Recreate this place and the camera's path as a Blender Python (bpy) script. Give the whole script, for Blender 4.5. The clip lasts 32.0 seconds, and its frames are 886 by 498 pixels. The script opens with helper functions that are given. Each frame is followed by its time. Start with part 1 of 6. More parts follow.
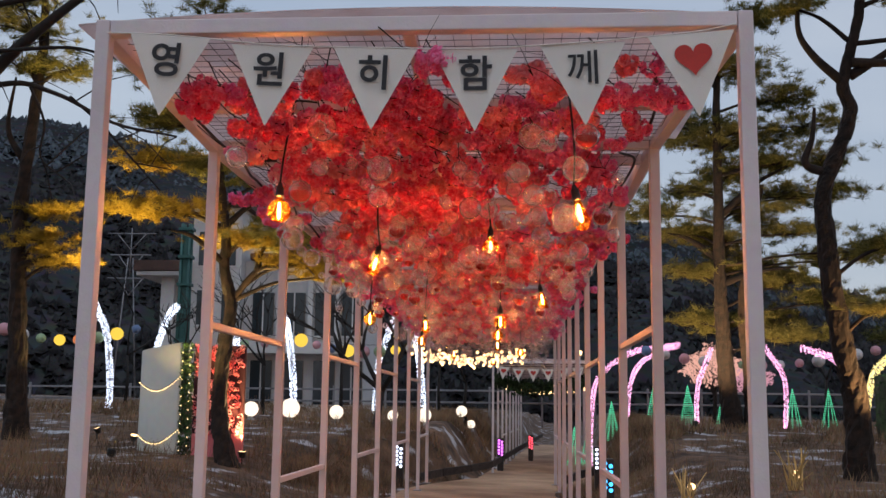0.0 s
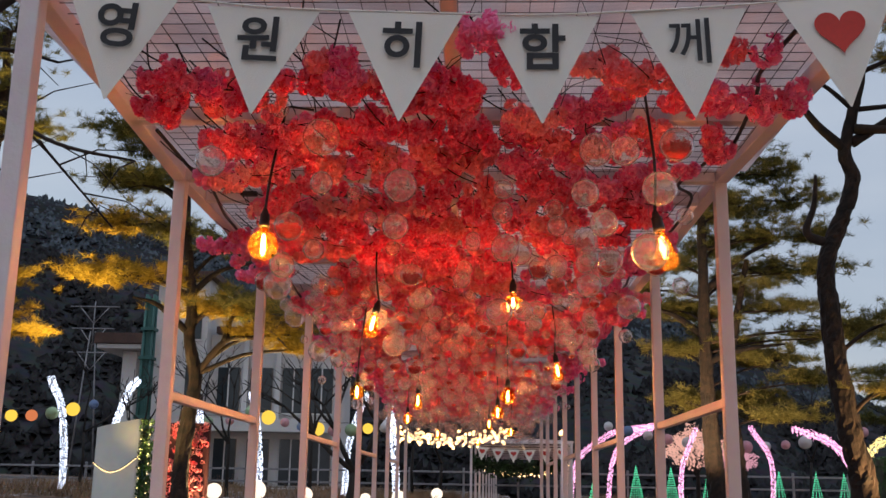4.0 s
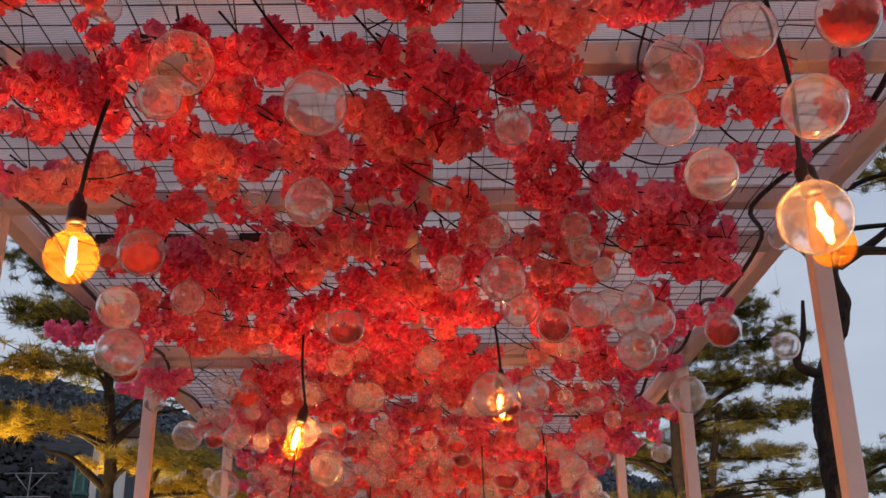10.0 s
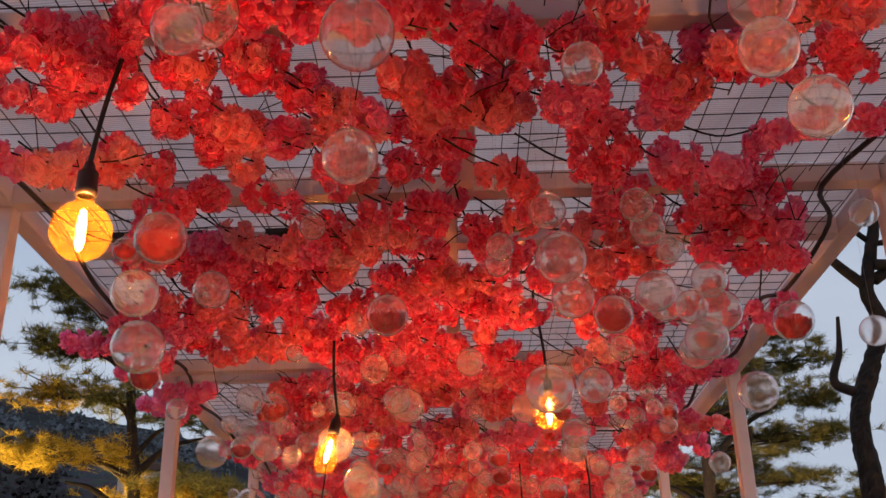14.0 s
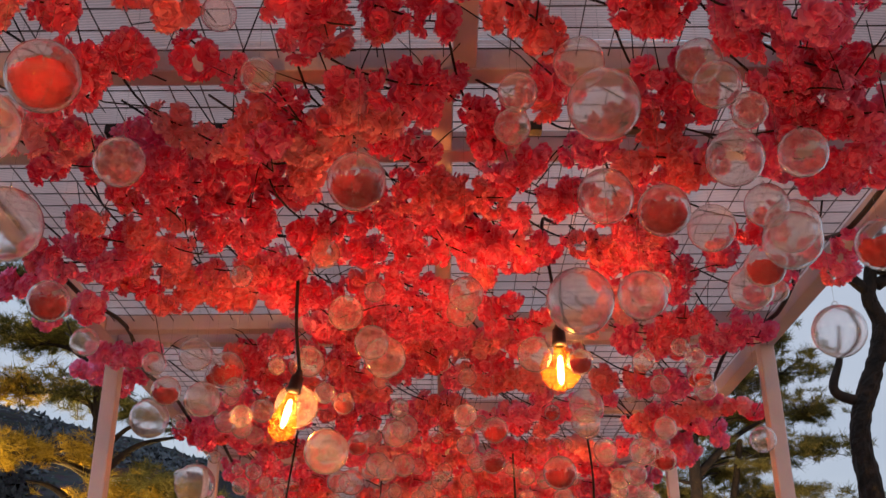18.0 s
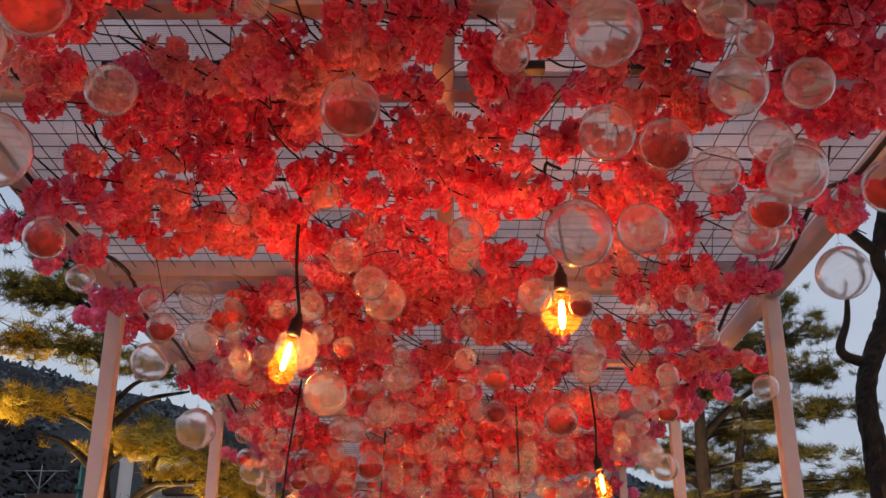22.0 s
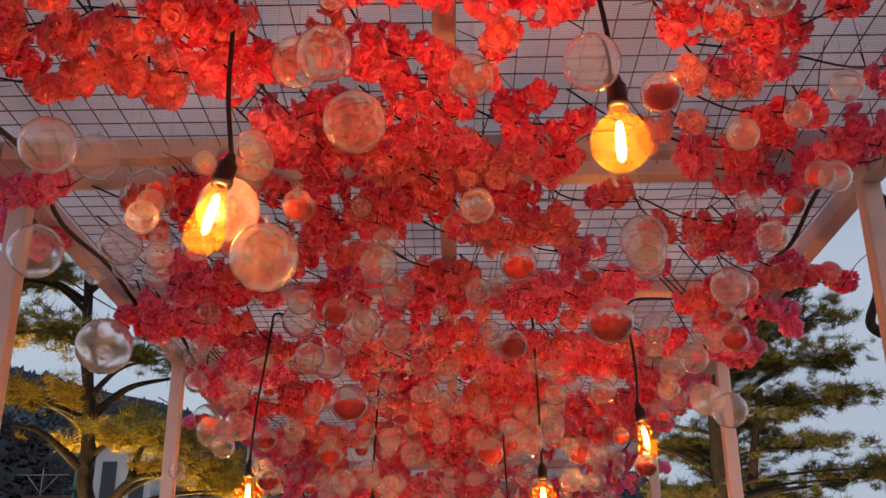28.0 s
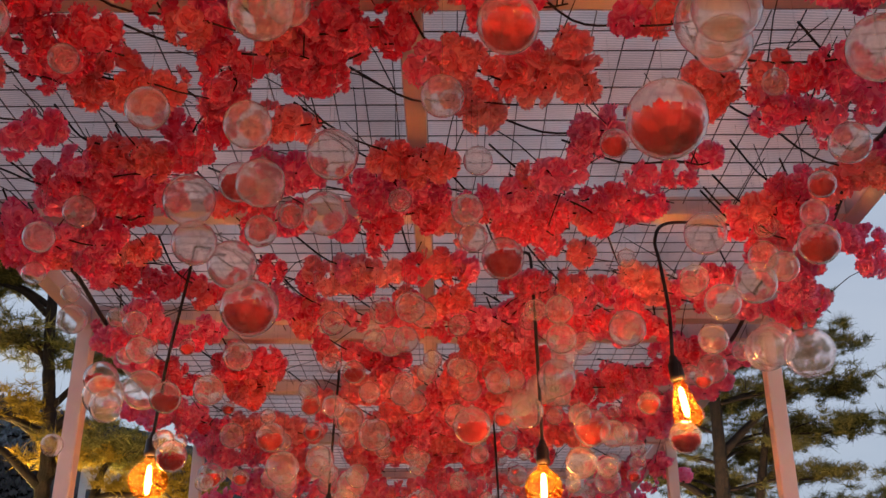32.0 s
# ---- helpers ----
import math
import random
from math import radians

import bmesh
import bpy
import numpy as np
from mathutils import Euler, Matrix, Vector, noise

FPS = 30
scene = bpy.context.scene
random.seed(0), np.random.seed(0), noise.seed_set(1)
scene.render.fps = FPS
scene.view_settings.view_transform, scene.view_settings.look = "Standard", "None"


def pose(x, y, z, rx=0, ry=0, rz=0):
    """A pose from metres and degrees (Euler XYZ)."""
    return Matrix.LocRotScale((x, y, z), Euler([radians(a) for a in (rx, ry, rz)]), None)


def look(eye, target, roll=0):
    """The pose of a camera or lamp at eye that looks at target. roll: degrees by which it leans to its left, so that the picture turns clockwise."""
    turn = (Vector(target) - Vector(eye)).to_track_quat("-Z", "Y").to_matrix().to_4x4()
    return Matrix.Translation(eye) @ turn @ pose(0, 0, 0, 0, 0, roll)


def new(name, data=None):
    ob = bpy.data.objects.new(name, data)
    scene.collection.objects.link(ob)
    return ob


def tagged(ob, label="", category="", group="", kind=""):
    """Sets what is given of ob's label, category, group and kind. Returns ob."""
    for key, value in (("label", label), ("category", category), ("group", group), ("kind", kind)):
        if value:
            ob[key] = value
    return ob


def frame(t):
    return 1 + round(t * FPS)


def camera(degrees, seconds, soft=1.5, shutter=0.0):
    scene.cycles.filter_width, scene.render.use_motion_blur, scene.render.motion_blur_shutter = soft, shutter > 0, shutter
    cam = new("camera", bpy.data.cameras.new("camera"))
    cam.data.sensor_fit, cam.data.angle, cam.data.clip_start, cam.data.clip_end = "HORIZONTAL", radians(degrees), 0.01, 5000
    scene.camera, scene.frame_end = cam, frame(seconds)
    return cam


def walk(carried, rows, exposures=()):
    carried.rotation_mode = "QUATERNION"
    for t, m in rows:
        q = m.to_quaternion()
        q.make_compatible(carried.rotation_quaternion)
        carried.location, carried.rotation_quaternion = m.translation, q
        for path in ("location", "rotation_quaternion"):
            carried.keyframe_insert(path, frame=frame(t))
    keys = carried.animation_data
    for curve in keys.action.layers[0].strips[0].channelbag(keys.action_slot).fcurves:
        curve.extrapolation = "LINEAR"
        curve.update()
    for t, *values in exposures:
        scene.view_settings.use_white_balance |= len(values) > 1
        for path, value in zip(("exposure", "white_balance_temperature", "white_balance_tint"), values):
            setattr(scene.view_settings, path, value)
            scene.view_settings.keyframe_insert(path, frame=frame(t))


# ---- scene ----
cam = camera(46.6, 32.0)
# seconds, eye x y z in metres, yaw, pitch, roll in degrees
ROWS = [
    (0.0, 0.484, 0.122, 1.460, 4.00, 8.68, -0.67),
    (0.5, 0.542, 0.241, 1.478, 4.29, 9.02, -0.53),
    (1.0, 0.583, 0.306, 1.480, 5.33, 9.45, -0.63),
    (1.5, 0.479, 0.410, 1.479, 6.31, 10.30, -0.82),
    (2.0, 0.339, 0.539, 1.483, 6.19, 10.72, -0.89),
    (2.5, 0.303, 0.638, 1.489, 4.45, 11.37, -0.67),
    (4.5, 0.140, 1.348, 1.520, 1.57, 13.21, -0.89),
    (5.0, 0.124, 1.462, 1.524, 0.66, 13.45, -0.46),
    (5.5, 0.183, 1.646, 1.544, 0.81, 14.63, 0.67),
    (6.0, 0.242, 1.807, 1.553, 1.16, 14.96, 0.93),
    (6.5, 0.217, 1.959, 1.563, 1.13, 15.50, 0.26),
    (7.0, 0.152, 2.149, 1.577, 1.06, 17.54, -0.27),
    (7.5, 0.088, 2.226, 1.588, -0.11, 18.52, -0.33),
    (8.0, 0.069, 2.253, 1.575, -0.22, 18.71, 0.22),
    (8.5, 0.070, 2.372, 1.569, -0.20, 19.20, 0.92),
    (9.0, 0.093, 2.479, 1.584, -0.28, 19.61, 0.65),
    (9.5, 0.118, 2.688, 1.600, -0.21, 21.25, 0.68),
    (10.0, 0.108, 2.850, 1.602, -0.10, 21.83, 0.56),
    (10.5, 0.060, 2.895, 1.614, 0.01, 22.68, 0.75),
    (11.0, 0.069, 2.901, 1.616, -0.32, 22.90, 0.77),
    (11.5, 0.099, 2.887, 1.614, -0.48, 23.07, 0.50),
    (12.0, 0.151, 2.874, 1.603, -0.42, 23.24, 0.47),
    (12.5, 0.174, 2.883, 1.602, 0.20, 23.47, 0.91),
    (13.0, 0.170, 2.891, 1.601, 1.01, 23.49, 1.46),
    (13.5, 0.110, 2.970, 1.599, 1.31, 23.58, 1.17),
    (14.0, 0.044, 3.113, 1.591, 1.34, 23.49, 1.09),
    (14.5, 0.006, 3.166, 1.581, 1.15, 22.93, 0.78),
    (16.5, 0.013, 3.472, 1.601, -0.16, 23.16, 0.20),
    (17.0, 0.033, 3.635, 1.603, -0.16, 23.72, 0.27),
    (17.5, 0.022, 3.741, 1.603, 0.10, 23.99, 0.21),
    (18.0, 0.020, 3.796, 1.611, 0.13, 24.21, 0.35),
    (18.5, 0.029, 3.794, 1.603, 0.29, 24.29, 0.15),
    (19.0, 0.035, 3.774, 1.604, 0.39, 24.26, 0.03),
    (19.5, 0.039, 3.768, 1.603, 0.48, 24.33, 0.02),
    (20.0, 0.029, 3.783, 1.598, 0.48, 24.08, 0.03),
    (20.5, 0.021, 3.766, 1.596, 0.42, 23.78, -0.12),
    (21.0, 0.018, 3.752, 1.593, 0.33, 23.46, -0.46),
    (21.5, 0.048, 3.755, 1.588, 0.21, 22.89, -0.53),
    (22.0, 0.040, 3.840, 1.577, 0.41, 22.08, -0.24),
    (22.5, -0.009, 3.999, 1.589, 0.55, 21.84, -0.17),
    (23.0, -0.020, 4.129, 1.591, 0.42, 21.35, -0.15),
    (23.5, 0.003, 4.224, 1.582, -0.13, 20.66, -0.16),
    (24.0, 0.068, 4.377, 1.594, -0.19, 20.50, -0.04),
    (24.5, 0.094, 4.472, 1.595, 0.11, 20.61, 0.21),
    (25.0, 0.043, 4.522, 1.600, 0.32, 21.61, 0.31),
    (25.5, 0.030, 4.564, 1.597, 0.34, 22.22, 0.55),
    (27.5, 0.091, 4.618, 1.586, 0.85, 22.14, 0.56),
    (28.0, 0.035, 4.799, 1.583, 0.79, 22.11, 0.43),
    (28.5, 0.013, 4.930, 1.590, 0.58, 21.75, 0.36),
    (29.0, 0.061, 5.144, 1.595, 0.25, 22.05, 0.34),
    (29.5, 0.104, 5.315, 1.597, 0.38, 22.17, 0.15),
    (30.0, 0.094, 5.393, 1.596, 0.69, 22.31, 0.03),
    (30.5, 0.057, 5.513, 1.602, 0.84, 23.12, -0.30),
    (31.0, 0.015, 5.663, 1.607, 0.67, 23.34, -0.48),
    (31.5, 0.021, 5.743, 1.605, 0.31, 23.75, -0.41),
    (32.0, 0.103, 5.800, 1.604, 0.50, 23.99, -0.03),
]
walk(cam, [(t, pose(x, y, z, 90 + pitch, roll, yaw)) for t, x, y, z, yaw, pitch, roll in ROWS],
     [(0.0, 0.20, 6500, 10), (6.0, 0.20, 6500, 10), (9.0, 0.30, 6600, 12), (21.0, 0.30, 6600, 12), (23.5, 0.15, 6550, 12), (26.0, 0.15, 6550, 11), (32.0, 0.22, 6500, 11)])
# ---- world and light ----
world = bpy.data.worlds.new("dusk_sky")
scene.world = world
world.use_nodes = True
wn, wl = world.node_tree.nodes, world.node_tree.links
wn.clear()
sky = wn.new("ShaderNodeTexSky")
sky.sky_type, sky.sun_disc = "NISHITA", False
sky.sun_elevation, sky.sun_rotation = radians(3), radians(150)
bg_sky, bg_cloud, bg_add, w_out = wn.new("ShaderNodeBackground"), wn.new("ShaderNodeBackground"), wn.new("ShaderNodeAddShader"), wn.new("ShaderNodeOutputWorld")
w_co, w_map, w_noise, w_ramp = wn.new("ShaderNodeTexCoord"), wn.new("ShaderNodeMapping"), wn.new("ShaderNodeTexNoise"), wn.new("ShaderNodeValToRGB")
w_map.inputs["Scale"].default_value = (1.2, 1.2, 4.0)
w_noise.inputs["Scale"].default_value, w_noise.inputs["Detail"].default_value = 2.2, 5
w_ramp.color_ramp.elements[0].position, w_ramp.color_ramp.elements[0].color = 0.3, (0.36, 0.44, 0.60, 1)
w_ramp.color_ramp.elements[1].position, w_ramp.color_ramp.elements[1].color = 0.72, (0.52, 0.58, 0.70, 1)
wl.new(w_co.outputs["Generated"], w_map.inputs["Vector"])
wl.new(w_map.outputs["Vector"], w_noise.inputs["Vector"])
wl.new(w_noise.outputs["Fac"], w_ramp.inputs["Fac"])
wl.new(w_ramp.outputs["Color"], bg_cloud.inputs["Color"])
wl.new(sky.outputs["Color"], bg_sky.inputs["Color"])
bg_sky.inputs["Strength"].default_value, bg_cloud.inputs["Strength"].default_value = 0.04, 0.74
wl.new(bg_sky.outputs[0], bg_add.inputs[0])
wl.new(bg_cloud.outputs[0], bg_add.inputs[1])
wl.new(bg_add.outputs[0], w_out.inputs["Surface"])

sun = new("sun", bpy.data.lights.new("sun", "SUN"))
sun.data.energy, sun.data.angle, sun.data.color = 0.5, radians(25), (0.85, 0.92, 1.0)
sun.matrix_world = look((0, 0, 30), (6, 10, 0))
BULB_WATTS = 26.0


# ---- materials ----
def mat(name, base, rough=0.6, metal=0.0, vary=0.12, scale=8.0, bump=0.0, bump_scale=60.0, second=None, spec=0.5):
    """Principled surface with two scales of colour variation and fine relief."""
    m = bpy.data.materials.new(name)
    m.use_nodes = True
    n, l = m.node_tree.nodes, m.node_tree.links
    p = n["Principled BSDF"]
    p.inputs["Roughness"].default_value, p.inputs["Metallic"].default_value = rough, metal
    p.inputs["Specular IOR Level"].default_value = spec
    co, big, small = n.new("ShaderNodeTexCoord"), n.new("ShaderNodeTexNoise"), n.new("ShaderNodeTexNoise")
    big.inputs["Scale"].default_value, big.inputs["Detail"].default_value = scale * 0.25, 4
    small.inputs["Scale"].default_value, small.inputs["Detail"].default_value = scale * 4, 5
    ramp, mix, info = n.new("ShaderNodeValToRGB"), n.new("ShaderNodeMix"), n.new("ShaderNodeObjectInfo")
    other = second or tuple(max(0.0, c * (1 - 2.2 * vary)) for c in base)
    ramp.color_ramp.elements[0].position, ramp.color_ramp.elements[0].color = 0.35, (*other, 1)
    ramp.color_ramp.elements[1].position, ramp.color_ramp.elements[1].color = 0.65, (*base, 1)
    mix.data_type, mix.blend_type = "RGBA", "OVERLAY"
    mix.inputs["Factor"].default_value = min(0.7, vary * 2)
    for t in (big, small):
        l.new(co.outputs["Object"], t.inputs["Vector"])
    l.new(big.outputs["Fac"], ramp.inputs["Fac"])
    l.new(ramp.outputs["Color"], mix.inputs[6])
    l.new(small.outputs["Color"], mix.inputs[7])
    hsv, mr = n.new("ShaderNodeHueSaturation"), n.new("ShaderNodeMapRange")
    mr.inputs[3].default_value, mr.inputs[4].default_value = 1 - vary, 1 + vary
    l.new(info.outputs["Random"], mr.inputs[0])
    l.new(mr.outputs[0], hsv.inputs["Value"])
    l.new(mix.outputs[2], hsv.inputs["Color"])
    l.new(hsv.outputs["Color"], p.inputs["Base Color"])
    if bump:
        b, t = n.new("ShaderNodeBump"), n.new("ShaderNodeTexNoise")
        t.inputs["Scale"].default_value, t.inputs["Detail"].default_value = bump_scale, 6
        b.inputs["Strength"].default_value, b.inputs["Distance"].default_value = bump, 0.01
        l.new(co.outputs["Object"], t.inputs["Vector"])
        l.new(t.outputs["Fac"], b.inputs["Height"])
        l.new(b.outputs["Normal"], p.inputs["Normal"])
    return m


def glow(name, color, strength):
    m = bpy.data.materials.new(name)
    m.use_nodes = True
    n, l = m.node_tree.nodes, m.node_tree.links
    n.clear()
    e, o = n.new("ShaderNodeEmission"), n.new("ShaderNodeOutputMaterial")
    e.inputs["Color"].default_value, e.inputs["Strength"].default_value = (*color, 1), strength
    l.new(e.outputs[0], o.inputs["Surface"])
    return m


def petal_mat(name, dark, light, through_share):
    """Thin cloth petals: light falls on them and passes through them."""
    m = bpy.data.materials.new(name)
    m.use_nodes = True
    n, l = m.node_tree.nodes, m.node_tree.links
    n.clear()
    geo, info, add, ramp = n.new("ShaderNodeNewGeometry"), n.new("ShaderNodeObjectInfo"), n.new("ShaderNodeMath"), n.new("ShaderNodeValToRGB")
    add.operation = "MULTIPLY_ADD"
    add.inputs[1].default_value = 0.65
    half = n.new("ShaderNodeMath")
    half.operation = "MULTIPLY"
    half.inputs[1].default_value = 0.35
    l.new(info.outputs["Random"], half.inputs[0])
    l.new(geo.outputs["Random Per Island"], add.inputs[0])
    l.new(half.outputs[0], add.inputs[2])
    ramp.color_ramp.elements[0].position, ramp.color_ramp.elements[1].position = 0.2, 0.8
    ramp.color_ramp.elements[0].color, ramp.color_ramp.elements[1].color = (*dark, 1), (*light, 1)
    l.new(add.outputs[0], ramp.inputs["Fac"])
    d, t, mx, o = n.new("ShaderNodeBsdfDiffuse"), n.new("ShaderNodeBsdfTranslucent"), n.new("ShaderNodeMixShader"), n.new("ShaderNodeOutputMaterial")
    mx.inputs[0].default_value = through_share
    l.new(ramp.outputs["Color"], d.inputs["Color"])
    l.new(ramp.outputs["Color"], t.inputs["Color"])
    l.new(d.outputs[0], mx.inputs[1])
    l.new(t.outputs[0], mx.inputs[2])
    l.new(mx.outputs[0], o.inputs["Surface"])
    return m


def thin_glass(name, tint, haze, gloss_rough=0.03, haze_color=(0.9, 0.88, 0.88), blend=0.16, narrow=1.0, sheen=0.5, face=0.04):
    """A thin clear wall: see-through, glossy towards its rim, with a little haze from dust and scratches."""
    m = bpy.data.materials.new(name)
    m.use_nodes = True
    n, l = m.node_tree.nodes, m.node_tree.links
    n.clear()
    tr, gl, tl, df = n.new("ShaderNodeBsdfTransparent"), n.new("ShaderNodeBsdfGlossy"), n.new("ShaderNodeBsdfTranslucent"), n.new("ShaderNodeBsdfDiffuse")
    fr, m1, m2, m3, o = n.new("ShaderNodeLayerWeight"), n.new("ShaderNodeMixShader"), n.new("ShaderNodeMixShader"), n.new("ShaderNodeMixShader"), n.new("ShaderNodeOutputMaterial")
    co, nz, mr = n.new("ShaderNodeTexCoord"), n.new("ShaderNodeTexNoise"), n.new("ShaderNodeMapRange")
    nz.inputs["Scale"].default_value, nz.inputs["Detail"].default_value = 14, 4
    mr.inputs[1].default_value, mr.inputs[2].default_value = 0.35, 0.7
    mr.inputs[3].default_value, mr.inputs[4].default_value = haze * 0.75, haze * 1.3
    l.new(co.outputs["Object"], nz.inputs["Vector"])
    l.new(nz.outputs["Fac"], mr.inputs[0])
    tr.inputs["Color"].default_value = (*tint, 1)
    gl.inputs["Roughness"].default_value = gloss_rough
    tl.inputs["Color"].default_value = df.inputs["Color"].default_value = (*haze_color, 1)
    fr.inputs["Blend"].default_value = blend
    pw, ms, g2 = n.new("ShaderNodeMath"), n.new("ShaderNodeMixShader"), n.new("ShaderNodeBsdfGlossy")
    pw.operation = "POWER"
    pw.inputs[1].default_value = narrow
    l.new(fr.outputs["Facing"], pw.inputs[0])
    g2.inputs["Roughness"].default_value = 0.18
    m1.inputs[0].default_value = 0.5
    l.new(tl.outputs[0], m1.inputs[1])
    l.new(df.outputs[0], m1.inputs[2])
    l.new(mr.outputs[0], m2.inputs[0])
    l.new(tr.outputs[0], m2.inputs[1])
    l.new(m1.outputs[0], m2.inputs[2])
    ms.inputs[0].default_value = face
    l.new(m2.outputs[0], ms.inputs[1])
    l.new(gl.outputs[0], ms.inputs[2])
    if sheen:
        l.new(pw.outputs[0], m3.inputs[0])
        l.new(g2.outputs[0], m3.inputs[2])
    else:
        m3.inputs[0].default_value = 0.0
    l.new(ms.outputs[0], m3.inputs[1])
    l.new(m3.outputs[0], o.inputs["Surface"])
    return m


WHITE_PAINT = mat("white_painted_steel", (0.68, 0.61, 0.635), 0.42, 0, 0.07, 5, 0.12, 90)
WIRE = mat("galvanised_wire", (0.13, 0.095, 0.085), 0.6, 0.3, 0.15, 30)
CANVAS = mat("cream_canvas", (0.78, 0.75, 0.70), 0.95, 0, 0.05, 6, 0.35, 900)
INK = mat("black_print", (0.025, 0.025, 0.03), 0.8, 0, 0.1, 20)
RED_INK = mat("red_print", (0.55, 0.05, 0.04), 0.8, 0, 0.08, 20)
CORD = mat("white_cord", (0.7, 0.68, 0.64), 0.9, 0, 0.1, 60)
CABLE = mat("black_rubber", (0.015, 0.014, 0.014), 0.5, 0, 0.15, 40)
TWIG = mat("dark_twig", (0.035, 0.022, 0.018), 0.8, 0, 0.3, 30, 0.4, 120)
PETAL = [petal_mat("hot_pink_petals", (0.89, 0.10, 0.225), (0.975, 0.35, 0.52), 0.62),
         petal_mat("coral_pink_petals", (0.92, 0.225, 0.28), (0.975, 0.46, 0.52), 0.62),
         petal_mat("cherry_pink_petals", (0.89, 0.15, 0.37), (0.975, 0.46, 0.68), 0.62),
         petal_mat("pale_pink_petals", (0.94, 0.36, 0.41), (0.975, 0.61, 0.65), 0.62)]
BALL_SHELL = thin_glass("clear_plastic_shell", (0.985, 0.98, 0.98), 0.065, 0.05, (1.0, 0.95, 0.94), 0.5, 4.0, 1.0, 0.04)


def clear_plastic(name, haze):
    """Clear moulded plastic that bends light in its wall, with a breath of dust on it."""
    m = bpy.data.materials.new(name)
    m.use_nodes = True
    n, l = m.node_tree.nodes, m.node_tree.links
    n.clear()
    g, d, t, a, mx, o = n.new("ShaderNodeBsdfGlass"), n.new("ShaderNodeBsdfDiffuse"), n.new("ShaderNodeBsdfTranslucent"), n.new("ShaderNodeMixShader"), n.new("ShaderNodeMixShader"), n.new("ShaderNodeOutputMaterial")
    co, nz, mr = n.new("ShaderNodeTexCoord"), n.new("ShaderNodeTexNoise"), n.new("ShaderNodeMapRange")
    nz.inputs["Scale"].default_value, nz.inputs["Detail"].default_value = 9, 4
    mr.inputs[1].default_value, mr.inputs[2].default_value = 0.35, 0.7
    mr.inputs[3].default_value, mr.inputs[4].default_value = haze * 0.6, haze * 1.5
    g.inputs["IOR"].default_value, g.inputs["Roughness"].default_value = 1.46, 0.045
    g.inputs["Color"].default_value = (0.99, 0.985, 0.985, 1)
    d.inputs["Color"].default_value = t.inputs["Color"].default_value = (1.0, 0.95, 0.94, 1)
    l.new(co.outputs["Object"], nz.inputs["Vector"])
    l.new(nz.outputs["Fac"], mr.inputs[0])
    l.new(d.outputs[0], a.inputs[1])
    l.new(t.outputs[0], a.inputs[2])
    l.new(mr.outputs[0], mx.inputs[0])
    l.new(g.outputs[0], mx.inputs[1])
    l.new(a.outputs[0], mx.inputs[2])
    l.new(mx.outputs[0], o.inputs["Surface"])
    return m


BALL_WALL = clear_plastic("clear_plastic_wall", 0.027)
BALL_SEAM = thin_glass("plastic_seam", (0.93, 0.92, 0.92), 0.14)
AMBER_GLASS = thin_glass("amber_glass", (1.0, 0.62, 0.18), 0.026, 0.02, (1.0, 0.46, 0.05), 0.4, 4.0, 0.0, 0.004)
BLOSSOM_RED = petal_mat("red_petal_filling", (0.40, 0.006, 0.014), (0.72, 0.04, 0.05), 0.3)
FILAMENT = glow("hot_filament", (1.0, 0.74, 0.40), 50)
SOCKET = mat("black_bakelite", (0.012, 0.011, 0.011), 0.35, 0, 0.1, 30)
BARK = mat("pine_bark", (0.030, 0.017, 0.011), 0.95, 0, 0.3, 26, 1.0, 26, (0.008, 0.005, 0.004))
GREY_BARK = mat("grey_bark", (0.022, 0.018, 0.016), 0.95, 0, 0.3, 9, 0.8, 30)
GRASS_DRY = mat("dry_grass", (0.36, 0.225, 0.125), 0.95, 0, 0.35, 4)
STRAW = petal_mat("straw_blades", (0.38, 0.25, 0.10), (0.72, 0.52, 0.24), 0.35)
SAND = mat("sandy_path", (0.50, 0.315, 0.195), 0.9, 0, 0.22, 3.5, 0.5, 70, (0.28, 0.16, 0.09))
HOUSE_WALL = mat("white_rendered_wall", (0.60, 0.60, 0.60), 0.9, 0, 0.08, 2, 0.2, 30)
HOUSE_DARK = mat("dark_window_glass", (0.02, 0.028, 0.035), 0.12, 0, 0.1, 4)
ROOF_TILE = mat("brown_roof_felt", (0.09, 0.05, 0.04), 0.85, 0, 0.2, 3)
GREEN_STEEL = mat("green_painted_steel", (0.03, 0.11, 0.10), 0.5, 0.2, 0.12, 5)
GREY_STEEL = mat("grey_steel", (0.25, 0.25, 0.27), 0.5, 0.4, 0.12, 5)
BOOTH_WALL = mat("pale_board", (0.55, 0.56, 0.52), 0.7, 0, 0.06, 2)
HEDGE = mat("plastic_hedge", (0.05, 0.13, 0.03), 0.7, 0, 0.4, 20)
PINK_BOARD = mat("pink_board", (0.75, 0.20, 0.22), 0.7, 0, 0.08, 3)
BLACK_BOX = mat("black_lacquer", (0.015, 0.015, 0.017), 0.4, 0, 0.1, 8)
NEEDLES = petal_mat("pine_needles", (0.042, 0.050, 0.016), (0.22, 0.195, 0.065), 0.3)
# same needles, with the golden floodlight from below painted into the colour
NEEDLES_FLOODLIT = petal_mat("floodlit_pine_needles", (0.15, 0.105, 0.015), (0.40, 0.28, 0.05), 0.3)
THREAD = mat("nylon_thread", (0.30, 0.28, 0.28), 0.5, 0, 0.1, 60)
